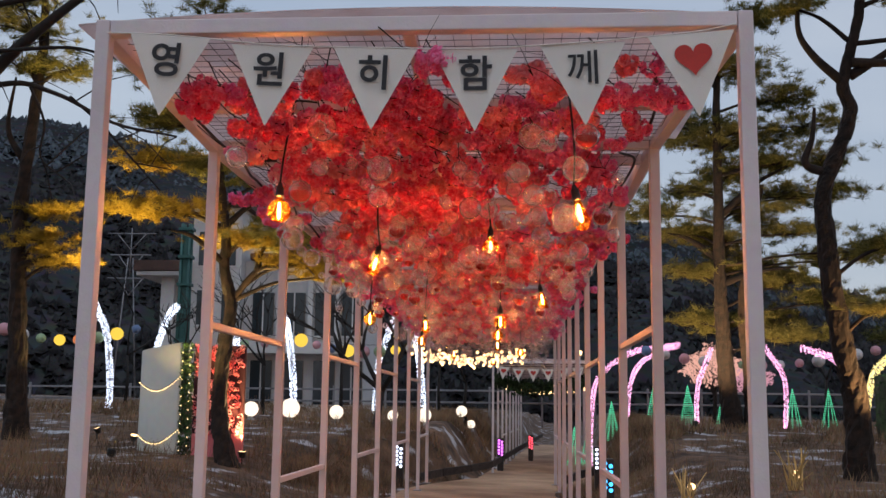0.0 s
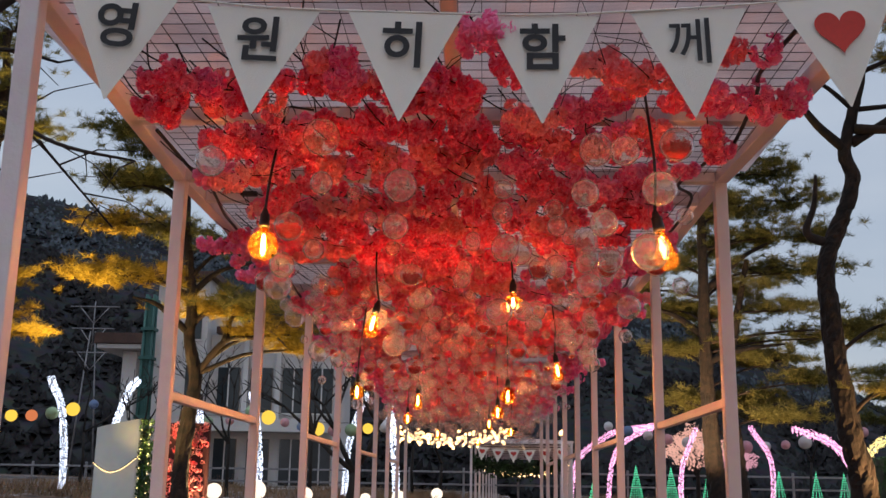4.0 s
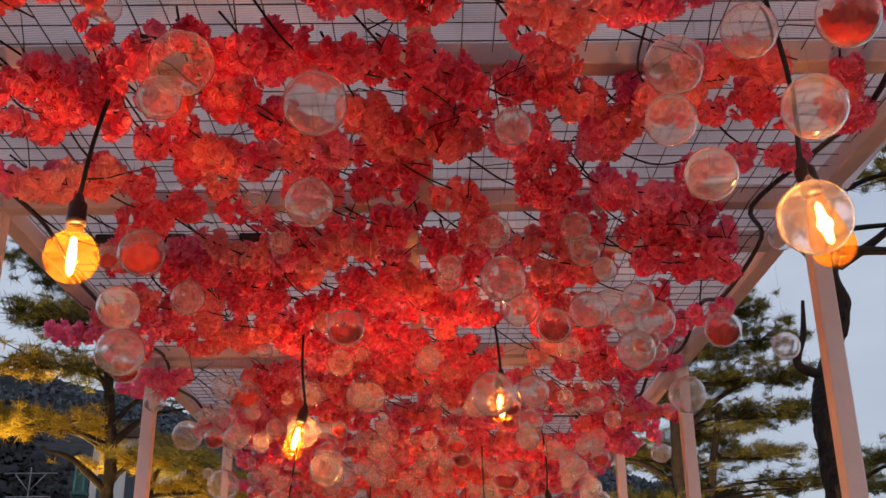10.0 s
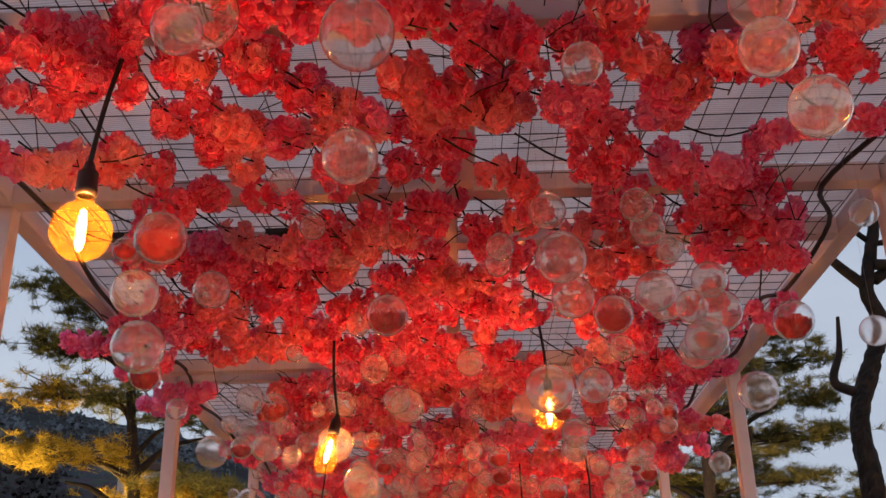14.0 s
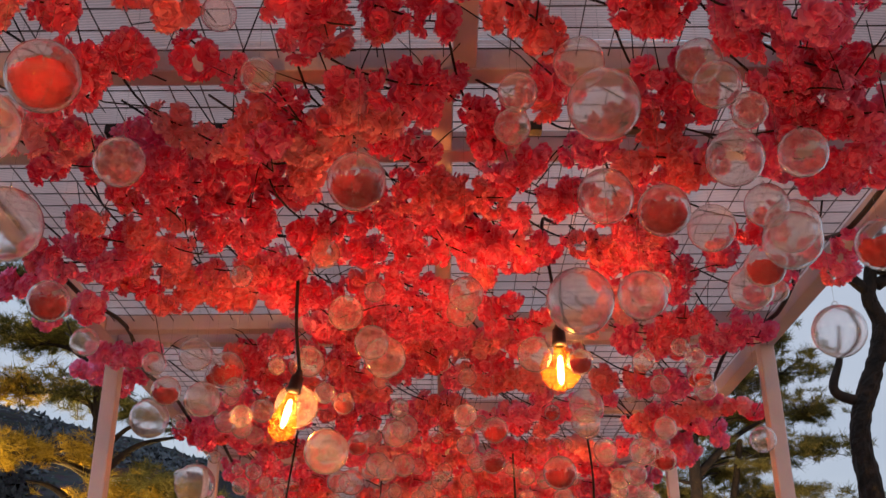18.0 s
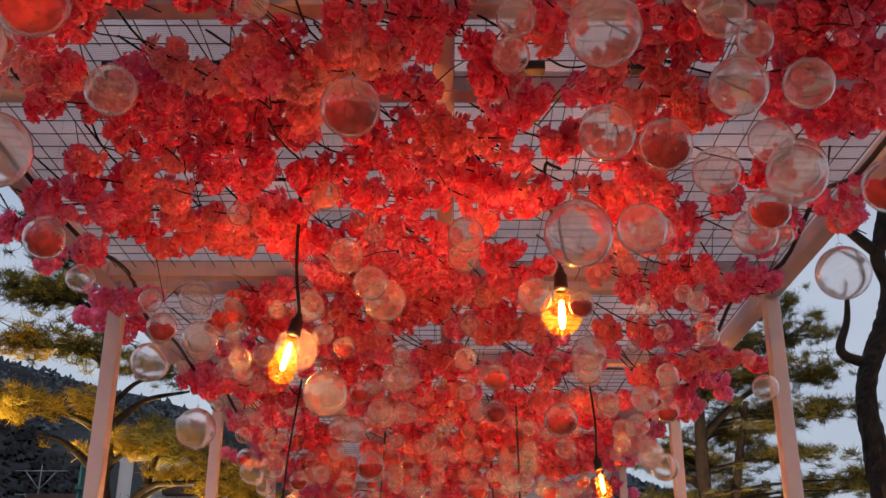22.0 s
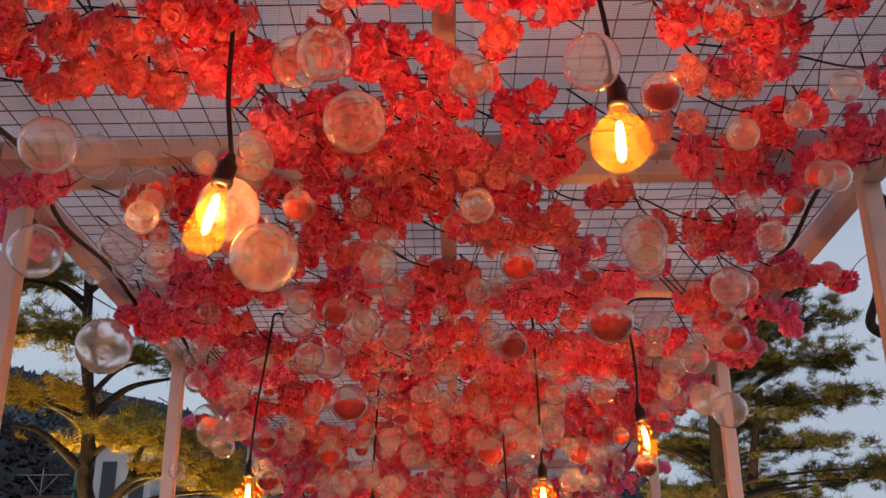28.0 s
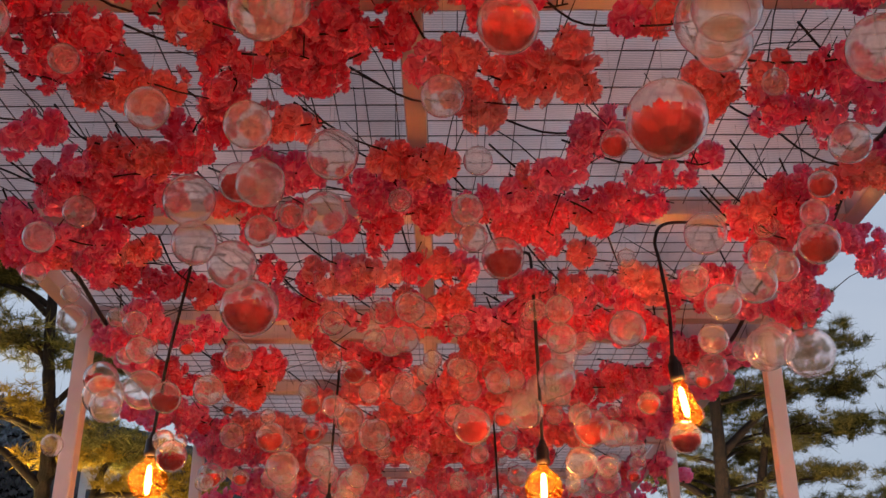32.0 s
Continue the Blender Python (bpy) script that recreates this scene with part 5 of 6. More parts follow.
# dry picks the pads whose colour holds the golden floodlight
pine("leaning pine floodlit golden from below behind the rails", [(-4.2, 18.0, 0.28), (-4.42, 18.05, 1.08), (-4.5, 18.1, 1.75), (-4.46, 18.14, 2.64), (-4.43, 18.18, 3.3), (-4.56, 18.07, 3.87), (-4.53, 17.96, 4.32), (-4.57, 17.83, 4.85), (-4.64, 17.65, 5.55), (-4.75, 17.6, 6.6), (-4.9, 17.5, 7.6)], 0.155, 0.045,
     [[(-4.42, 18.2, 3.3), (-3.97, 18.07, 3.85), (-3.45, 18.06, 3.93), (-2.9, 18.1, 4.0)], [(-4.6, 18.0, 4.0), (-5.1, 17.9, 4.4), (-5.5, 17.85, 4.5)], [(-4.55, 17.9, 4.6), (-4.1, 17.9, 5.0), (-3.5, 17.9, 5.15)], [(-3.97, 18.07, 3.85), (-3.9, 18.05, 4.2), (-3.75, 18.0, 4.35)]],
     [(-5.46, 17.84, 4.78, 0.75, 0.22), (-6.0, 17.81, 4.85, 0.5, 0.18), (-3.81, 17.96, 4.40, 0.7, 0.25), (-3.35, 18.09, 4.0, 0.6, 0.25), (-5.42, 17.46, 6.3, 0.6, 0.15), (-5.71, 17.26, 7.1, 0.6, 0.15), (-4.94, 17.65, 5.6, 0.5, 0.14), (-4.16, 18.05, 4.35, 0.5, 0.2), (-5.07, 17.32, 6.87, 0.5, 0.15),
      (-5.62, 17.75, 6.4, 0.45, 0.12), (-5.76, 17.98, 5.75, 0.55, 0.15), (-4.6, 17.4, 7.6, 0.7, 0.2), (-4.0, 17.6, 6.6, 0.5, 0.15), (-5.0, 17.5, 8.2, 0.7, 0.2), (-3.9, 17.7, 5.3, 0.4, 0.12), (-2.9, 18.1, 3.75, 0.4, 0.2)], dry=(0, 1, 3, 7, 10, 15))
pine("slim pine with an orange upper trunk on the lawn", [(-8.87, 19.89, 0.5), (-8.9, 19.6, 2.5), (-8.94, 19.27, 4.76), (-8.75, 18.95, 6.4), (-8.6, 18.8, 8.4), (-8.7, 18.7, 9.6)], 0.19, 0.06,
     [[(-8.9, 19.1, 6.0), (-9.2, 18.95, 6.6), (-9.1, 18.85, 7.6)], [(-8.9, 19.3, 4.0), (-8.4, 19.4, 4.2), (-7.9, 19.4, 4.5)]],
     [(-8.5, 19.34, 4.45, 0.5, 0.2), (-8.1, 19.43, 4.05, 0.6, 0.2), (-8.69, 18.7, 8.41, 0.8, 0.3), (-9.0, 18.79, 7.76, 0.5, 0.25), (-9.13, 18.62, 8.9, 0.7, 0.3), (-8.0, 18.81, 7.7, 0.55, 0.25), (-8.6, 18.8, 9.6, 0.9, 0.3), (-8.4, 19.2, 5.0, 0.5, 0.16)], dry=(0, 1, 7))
pine("small dark pine far across the lawn", [(18.5, 44.5, 1.2), (18.4, 44.4, 4.0), (18.6, 44.3, 7.0), (18.5, 44.2, 9.2)], 0.2, 0.06, [], [(18.2, 44, 8.6, 1.4, 0.4), (19.2, 44, 7.6, 1.5, 0.4), (17.5, 44, 7.2, 1.3, 0.35), (18.6, 44, 6.2, 1.8, 0.4), (17.6, 44, 5.2, 1.5, 0.35), (19.4, 44, 5.0, 1.5, 0.35), (18.5, 44, 9.6, 0.9, 0.4)], scale=2.0)


def bare_tree(label, base, height, seed, lean=(0, 0), depth=4, r=0.07):
    """A leafless tree grown by forking."""
    rng = random.Random(seed)
    t = thing("bare_tree", label, "tree", Matrix.Translation(base))
    wood = Soup()

    def grow(p, d, length, rad, level):
        e = p + d * length
        mid = (p + e) / 2 + Vector((rng.uniform(-0.06, 0.06), rng.uniform(-0.06, 0.06), 0)) * length
        wood.add(*tube([p, mid, e], [rad, rad * 0.85, rad * 0.68], 6 if level > 1 else 4))
        if level:
            for _ in range(rng.choice((2, 3))):
                n = (d + Vector((rng.gauss(0, 0.5), rng.gauss(0, 0.5), rng.uniform(-0.1, 0.35)))).normalized()
                grow(e, n, length * rng.uniform(0.6, 0.85), rad * 0.62, level - 1)

    grow(Vector((0, 0, 0)), Vector((lean[0], lean[1], 1)).normalized(), height * 0.34, r, depth)
    part("crown", wood.mesh("crown", GREY_BARK, True), t)


bare_tree("leafless tree wrapped in purple and white lights", (-2.5, 24.3, 0.4), 4.6, 3, (0.1, 0), 4, 0.11)
for i, (x, y, h) in enumerate(((-6.0, 28, 4), (-3.9, 28.1, 4.5), (-0.6, 30, 3.6), (-8.0, 33, 5), (-12, 34, 5), (-1.6, 34, 5), (-7.0, 24, 3.2), (12, 38, 5), (15, 36, 5))):
    bare_tree("leafless young tree on the winter lawn", (x, y, ground_z(x, y) - 0.05), h, 11 + i, (0, 0), 4, 0.06)


def overhanging_tree():
    """A leafless tree beside the entrance whose lower branches hang into view."""
    t = thing("bare_tree", "dark leafless tree reaching over the tunnel's entrance", "tree", pose(-4.3, 5.6, 0))
    o = Vector((-4.3, 5.6, 0))
    part("trunk", tube_mesh("trunk", [(0, 0, -0.1), (0.1, 0, 1.2), (0.05, 0.05, 2.4), (0.3, 0, 3.6), (0.2, 0, 5.2)], 0.16, 0.07, GREY_BARK, 10, 5), t)
    runs = [([(-4.2, 5.65, 2.0), (-3.3, 5.7, 2.5), (-2.56, 5.7, 3.07), (-2.27, 5.67, 3.33), (-2.0, 5.65, 3.55), (-1.6, 5.64, 3.85)], 0.055, 0.018), ([(-4.1, 5.6, 3.4), (-3.2, 5.63, 3.45), (-2.57, 5.62, 3.53), (-2.25, 5.63, 3.59), (-1.73, 5.65, 3.67), (-1.11, 5.68, 3.72)], 0.03, 0.008),
            ([(-4.2, 5.65, 2.6), (-3.2, 5.69, 2.85), (-2.4, 5.7, 3.12), (-2.07, 5.72, 3.08), (-1.74, 5.77, 2.92), (-1.39, 5.8, 2.85)], 0.024, 0.006), ([(-1.98, 5.72, 3.06), (-1.82, 5.77, 2.92), (-1.68, 5.8, 2.77), (-1.48, 5.84, 2.55)], 0.009, 0.004), ([(-2.2, 5.7, 3.11), (-2.13, 5.75, 2.92), (-2.15, 5.78, 2.73), (-2.0, 5.78, 2.6)], 0.009, 0.004),
            ([(-4.0, 5.6, 3.1), (-3.0, 5.6, 3.25), (-2.4, 5.6, 3.28), (-1.95, 5.6, 3.3), (-1.7, 5.6, 3.24)], 0.02, 0.006), ([(-4.0, 5.6, 3.7), (-3.0, 5.6, 3.7), (-2.3, 5.6, 3.72), (-1.5, 5.6, 3.78)], 0.02, 0.007)]
    rng = random.Random(4)
    for pts, a, b in runs:
        limb = part("limb", tube_mesh("limb", [Vector(p) - o for p in pts], a, b, GREY_BARK, 7, 6), t)
        for q in smooth_line([Vector(p) - o for p in pts], 3)[4:]:
            if rng.random() < 0.75:
                e = q + Vector((rng.uniform(-0.1, 0.4), rng.uniform(-0.2, 0.2), rng.uniform(-0.3, 0.3)))
                part("twig", mesh_of("twig", *tube([q, (q + e) / 2 + Vector((0, 0, 0.04)), e], [0.005, 0.0035, 0.002], 4), GREY_BARK), limb)


overhanging_tree()

# ---- dry grass ----
def build_grass():
    rng, s = random.Random(17), Soup()
    for _ in range(95000):
        y = rng.uniform(6, 27) if rng.random() < 0.72 else rng.uniform(24, 46)
        x = path_middle(y) + rng.choice((-1, 1)) * rng.uniform(1.5, 2.5 + 0.5 * min(y, 27))
        if rng.random() < 0.25:
            y = rng.uniform(18, 36)
            x = path_middle(y) + rng.choice((-1, 1)) * rng.uniform(1.5, 3.4)
        if noise.noise(Vector((x * 0.5, y * 0.5, 9))) < -0.15:
            continue
        z, h = ground_z(x, y), rng.uniform(0.08, 0.30) * (1.0 + 1.1 * max(0.0, noise.noise(Vector((x * 0.35, y * 0.35, 4)))))
        a = rng.uniform(0, 3.14)
        wide = 0.006 if y < 24 else 0.012
        dx, dy = wide * math.cos(a), wide * math.sin(a)
        lx, ly = rng.gauss(0, 0.10), rng.gauss(0, 0.10)
        s.add([settle((x - dx, y - dy, z - 0.01)), settle((x + dx, y + dy, z - 0.01)), settle((x + lx, y + ly, z + h))], [(0, 1, 2)])
    thing("dry_grass", "short brown dry grass over the winter lawn", "grass", kind="stuff", data=s.mesh("dry_grass", GRASS_DRY), fixed=True)
    for cx, cy, n in ((3.2, 16.3, 12), (4.75, 16.2, 18)):
        g, c = Soup(), Vector((cx, cy, ground_z(cx, cy)))
        for _ in range(n):
            d = Vector((rng.gauss(0, 0.34), rng.gauss(0, 0.34), 1)).normalized()
            q = Vector((rng.gauss(0, 1), rng.gauss(0, 1), 0)).normalized() * 0.014
            p, h = Vector((rng.gauss(0, 0.06), rng.gauss(0, 0.06), -0.02)), rng.uniform(0.35, 0.72)
            m = p + d * h * 0.6
            e = p + d * h + Vector((d.x, d.y, -0.1)) * 0.12
            g.add([p - q, p + q, m + q * 1.1, m - q * 1.1, e + q * 0.5, e - q * 0.5], [(0, 1, 2, 3), (3, 2, 4, 5)])
        tagged(new("grass_clump", g.mesh("grass_clump", STRAW)), "upright clump of straw-coloured broad dry leaves", "grass clump").location = laid(c)


build_grass()

# ---- house, mast, pylon ----
def block(name, x0, x1, y0, y1, z0, z1, material, parent, label="", bevel=0.02):
    return part(name, box_mesh(name, x1 - x0, y1 - y0, z1 - z0, material, bevel), parent, label, pose((x0 + x1) / 2, (y0 + y1) / 2, (z0 + z1) / 2))


def house():
    h = thing("house", "white two-storey house with a brown porch roof behind the lawn", "house", pose(0, 44.5, 1.3))
    tower = block("wall", -13.2, -11.0, 0, 7, -0.4, 9.2, HOUSE_WALL, h, "white rendered tower")
    wing = block("wall", -10.99, -5.6, 0.8, 7, -0.4, 6.9, HOUSE_WALL, h, "greyish rendered wing")
    block("roof", -13.5, -10.7, -0.3, 7.3, 9.2, 9.5, ROOF_TILE, h)
    block("roof", -10.69, -5.2, 0.3, 7.3, 6.9, 7.2, ROOF_TILE, h)
    block("porch_roof", -15.6, -13.21, -0.6, 6, 6.3, 6.75, ROOF_TILE, h, "brown porch roof with white soffit")
    block("soffit", -15.5, -13.25, -0.5, 5.9, 6.1, 6.29, HOUSE_WALL, h)
    block("column", -14.6, -14.0, 0.2, 0.8, -0.4, 6.09, HOUSE_WALL, h)
    for x in (-12.9, -11.8):
        for z in (1.2, 4.0, 6.6):
            w = block("window", x, x + 0.55, -0.06, 0.02, z, z + 1.5, HOUSE_DARK, h)
            part("window_frame", box_mesh("window_frame", 0.7, 0.05, 0.08, HOUSE_WALL, 0.01), w, "", pose(0, 0, -0.8))
    for z in (0.6, 3.6):
        for x in (-10.6, -9.2, -7.8, -6.6):
            w = block("window", x, x + 0.95, 0.70, 0.83, z, z + 1.9, HOUSE_DARK, h)
            part("window_frame", box_mesh("window_frame", 0.06, 0.05, 1.9, HOUSE_WALL, 0.01), w, "", pose(0, -0.05, 0))
            part("window_sill", box_mesh("window_sill", 1.1, 0.16, 0.07, HOUSE_WALL, 0.01), w, "", pose(0, -0.06, -1.0))
    block("balcony", -10.9, -5.7, -0.5, 0.79, 2.75, 3.25, HOUSE_WALL, h, "white balcony parapet")
    for x in (-9.5, -8.1, -6.9):
        block("pilaster", x, x + 0.22, 0.55, 0.79, 3.26, 6.9, HOUSE_WALL, h)
    block("terrace", -11.2, -4.6, -1.8, -0.51, -0.4, 0.5, HOUSE_WALL, h, "low white terrace wall")


house()


def mast():
    t = thing("utility_mast", "dark green steel mast with collars", "mast", pose(-11.8, 39.2, 1.2))
    for i in range(4):
        a = math.pi / 4 + math.pi / 2 * i
        part("leg", tube_mesh("leg", [(0.24 * math.cos(a), 0.24 * math.sin(a), 0), (0.2 * math.cos(a), 0.2 * math.sin(a), 7.3)], 0.07, 0.06, GREEN_STEEL, 8), t)
    for k in range(7):
        part("collar", box_mesh("collar", 0.52, 0.52, 0.12, GREEN_STEEL, 0.01), t, "", pose(0, 0, 0.6 + k * 1.08))
    part("core", box_mesh("core", 0.24, 0.24, 7.0, GREEN_STEEL, 0.01), t, "", pose(0, 0, 3.5))


mast()


def pylon():
    t = thing("power_pylon", "pale lattice power pylon on the hillside", "pylon", pose(-38.9, 106.5, 2.0))
    for x0, x1 in ((-1.3, -0.25), (1.3, 0.25)):
        part("leg", tube_mesh("leg", [(x0, 0, 0), (x1, 0, 15)], 0.09, 0.07, GREY_STEEL, 5), t)
    for z, w in ((17.6, 2.6), (15.3, 2.2), (12.8, 2.4)):
        part("cross_arm", tube_mesh("cross_arm", [(-w, 0, z), (w, 0, z)], 0.07, 0.07, GREY_STEEL, 5), t)
        for s in (-1, 1):
            part("brace", tube_mesh("brace", [(s * w * 0.6, 0, z), (0, 0, z - 1.8)], 0.06, 0.06, GREY_STEEL, 5), t)
    part("mast_head", tube_mesh("mast_head", [(0, 0, 13), (0, 0, 18.2)], 0.09, 0.05, GREY_STEEL, 5), t)


pylon()

# ---- photo wall on the lawn ----
MAROON_BOARD = mat("maroon_board", (0.06, 0.010, 0.014), 0.8, 0, 0.1, 3)
def small_ball(name, r, material):
    bm = bmesh.new()
    bmesh.ops.create_icosphere(bm, subdivisions=1, radius=r)
    return from_bm(name, bm, material, True)


FAIRY_BULB = small_ball("light", 0.010, FAIRY)


def photo_wall():
    t = thing("photo_wall", "pale curved photo wall with light garlands and flower panels", "photo wall", pose(-5.6, 18.55, 0.42))
    v, f, n = [], [], 14
    for j, z in enumerate((0.0, 2.02)):
        for i in range(n + 1):
            u = i / n
            x, y = -0.55 + 0.85 * u, 0.35 * (1 - u) ** 2
            top = z + (0.14 * u if j else 0)
            v += [(x, y, top), (x, y + 0.10, top)]
    m = 2 * (n + 1)
    for i in range(n):
        a = 2 * i
        f += [(a, a + 2, m + a + 2, m + a), (a + 1, m + a + 1, m + a + 3, a + 3), (m + a, m + a + 2, m + a + 3, m + a + 1)]
    f += [(0, m, m + 1, 1), (2 * n, 2 * n + 1, m + 2 * n + 1, m + 2 * n)]
    part("panel", mesh_of("panel", v, f, BOOTH_WALL, True), t, "pale grey curved board")
    for z in (1.45, 0.52):
        wire = [(-0.55 + 0.85 * u, 0.35 * (1 - u) ** 2 - 0.03, z - 0.20 * math.sin(math.pi * u) + 0.1 * u) for u in [i / 12 for i in range(13)]]
        g = part("garland", tube_mesh("garland", wire, 0.006, 0.006, TWIG, 5, 2), t, "drooping fairy light garland")
        for p in smooth_line(wire, 2):
            part("light", FAIRY_BULB, g, "", Matrix.Translation(p + Vector((0, -0.01, -0.015))))
    rng = random.Random(2)
    hedge = Soup()
    for _ in range(1500):
        p = Vector((rng.uniform(0.30, 0.52), rng.uniform(-0.08, 0.14), rng.uniform(0.0, 2.15)))
        u, w = Vector((rng.gauss(0, 1), rng.gauss(0, 1), rng.gauss(0, 1))).normalized() * 0.03, Vector((rng.gauss(0, 1), rng.gauss(0, 1), rng.gauss(0, 1))).normalized() * 0.025
        hedge.add([p - u, p + w, p + u, p - w], [(0, 1, 2, 3)])
    hp = part("hedge", hedge.mesh("hedge", HEDGE), t, "strip of green plastic leaves")
    for i in range(26):
        part("light", FAIRY_BULB, hp, "", pose(0.35 + 0.14 * (i % 2), -0.1, 0.1 + i * 0.078))
    for x0 in (0.54, 1.02):
        block("flower_panel", x0, x0 + 0.44, 0.0, 0.1, 0.55, 2.1, MAROON_BOARD, t, "panel of pink and red flowers")
        block("skirt", x0, x0 + 0.44, 0.0, 0.1, 0.0, 0.548, PINK_BOARD, t, "plain pink lower board")
        for _ in range(120):
            k = rng.uniform(0.6, 1.0)
            part("blossom", rng.choice(FAR_CLUSTERS[rng.choice((1, 3, 3, 3))]), t, "", pose(x0 + rng.uniform(0.03, 0.41), -0.03, rng.uniform(0.55, 2.1), 90, rng.uniform(0, 360), 0) @ Matrix.Diagonal((k, k, k, 1)))


photo_wall()

# ---- light sculptures ----
def light_arch(pts, r, color, label):
    """A bent tube wound with tiny lamps."""
    base = Vector(pts[0])
    foot = Vector((base.x, base.y, ground_z(base.x, base.y) - 0.05))
    foot = laid(foot)
    t = thing("light_arch", label, "light sculpture", Matrix.Translation(foot), fixed=True)
    line = smooth_line([foot] + [laid(p) for p in pts], 10)
    rng, s = random.Random(int(base.x * 10)), Soup()
    for p in line:
        for _ in range(44):
            d = Vector((rng.gauss(0, 1), rng.gauss(0, 1), rng.gauss(0, 1))).normalized() * r
            q = p - foot + d + Vector((0, 0, rng.uniform(-0.05, 0.05)))
            k = rng.uniform(0.008, 0.015)
            s.add([q + Vector((k, 0, 0)), q + Vector((0, k, 0)), q - Vector((k, 0, 0)), q - Vector((0, k, 0)), q + Vector((0, 0, k)), q - Vector((0, 0, k))], [(0, 1, 4), (1, 2, 4), (2, 3, 4), (3, 0, 4), (1, 0, 5), (2, 1, 5), (3, 2, 5), (0, 3, 5)])
    v, f = tube([p - foot for p in line], [r * 0.35] * len(line), 6)
    part("frame", mesh_of("frame", v, f, GREY_STEEL, True), t, "thin steel frame")
    ob = part("lamp_winding", s.mesh("lamp_winding", color), t)
    ob["kind"] = "stuff"


WHITE_ARCH, PINK_ARCH = "drooping arch of cold white lamps on the lawn", "arch of pink lamps on the lawn"
for pts in ([(-10.98, 29.93, 1.1), (-10.95, 29.8, 2.2), (-11.1, 29.6, 3.5), (-11.4, 29.4, 4.25)], [(-10.42, 31.8, 1.6), (-10.38, 31.7, 2.63), (-10.18, 31.58, 3.49), (-9.93, 31.49, 4.19), (-9.68, 31.45, 4.5)], [(-5.6, 30.1, 1.4), (-5.64, 30.0, 2.4), (-5.79, 29.78, 3.6), (-5.9, 29.7, 4.05)], [(-7.7, 31.9, 1.6), (-7.73, 31.8, 2.7), (-7.85, 31.7, 3.8)],
            [(-1.67, 28.4, 0.9), (-1.75, 28.3, 2.0), (-1.85, 28.1, 3.0), (-1.95, 28.0, 3.5)], [(-3.7, 34, 1.6), (-3.64, 34.0, 3.1), (-3.2, 33.84, 4.5)]):
    light_arch(pts, 0.10, LED_WHITE, WHITE_ARCH)
for pts in ([(3.3, 34.0, 1.6), (3.5, 33.95, 2.8), (4.46, 33.85, 3.61), (5.24, 33.81, 3.8), (5.84, 33.79, 3.89)], [(4.45, 34.2, 1.5), (4.57, 34.06, 2.77), (4.99, 33.89, 3.46), (6.01, 33.79, 3.95)], [(6.42, 32.8, 1.5), (6.43, 32.65, 2.62), (6.8, 32.5, 3.7)], [(9.15, 32.95, 1.6), (9.07, 32.75, 2.9), (8.45, 32.56, 3.85)],
            [(9.5, 27.2, 1.2), (9.35, 26.9, 2.4), (8.8, 26.7, 3.1), (7.9, 26.6, 3.4)]):
    light_arch(pts, 0.07, LED_PINK, PINK_ARCH)
light_arch([(9.62, 27.3, 1.3), (9.7, 27.2, 2.4), (10.0, 27.1, 3.1), (10.9, 27.0, 3.6)], 0.09, LED_YELLOW, "arch of warm yellow lamps on the lawn")


def cone_tree(x, y):
    """A cone of green lamps on wires."""
    z = ground_z(x, y)
    t = thing("light_tree", "small cone tree of green lamps", "light sculpture", pose(x, y, z), "green light trees")
    for k in range(9):
        a = 2 * math.pi * k / 9
        part("lamp_string", CONE_STRING, t, "", pose(0, 0, 0, 0, 0, math.degrees(a)))


def cone_string():
    s = Soup()
    s.add(*tube([(0.26, 0, 0.0), (0.0, 0, 1.25)], [0.002, 0.002], 3))
    for i in range(18):
        u = i / 18
        q, k = Vector((0.26 * (1 - u), 0, 1.25 * u)), 0.019
        s.add([q + Vector((k, 0, 0)), q + Vector((0, k, 0)), q - Vector((k, 0, 0)), q - Vector((0, k, 0)), q + Vector((0, 0, k)), q - Vector((0, 0, k))], [(0, 1, 4), (1, 2, 4), (2, 3, 4), (3, 0, 4), (1, 0, 5), (2, 1, 5), (3, 2, 5), (0, 3, 5)])
    return s.mesh("lamp_string", LED_GREEN)


CONE_STRING = cone_string()
for x, y in ((2.77, 33.7), (3.3, 35), (3.93, 33.7), (5.27, 33.8), (6.34, 33.8), (7.5, 33.9), (9.68, 34), (10.81, 34), (11.7, 34.1)):
    cone_tree(x, y)

# globe lamps on the grass
GLOBE_LAMP = unit_sphere("globe", MOON_LAMP, 20, 12)
GLOBE_FOOT = lathe("foot", [(0.10, 0.0), (0.10, 0.04), (0.05, 0.05), (0.045, 0.10)], GREY_STEEL, 12)
for x, y, d in ((-5.66, 25.3, 0.36), (-4.7, 25.3, 0.46), (-3.57, 25.3, 0.34), (-2.2, 25.3, 0.26), (-1.44, 25.3, 0.34), (-0.72, 30.0, 0.32), (-0.45, 30.2, 0.24)):
    g = thing("globe_lamp", "glowing white globe lamp standing on the grass", "garden lamp", pose(x, y, ground_z(x, y)), "globe lamps")
    part("foot", GLOBE_FOOT, g)
    part("globe", GLOBE_LAMP, g, "", Matrix.Translation((0, 0, 0.09 + d / 2)) @ Matrix.Diagonal((d, d, d, 1)))

# paper lanterns on lines
LANTERN_GLOW = [glow("yellow_lantern", (1.0, 0.62, 0.08), 1.0), glow("orange_lantern", (1.0, 0.30, 0.12), 0.6)]
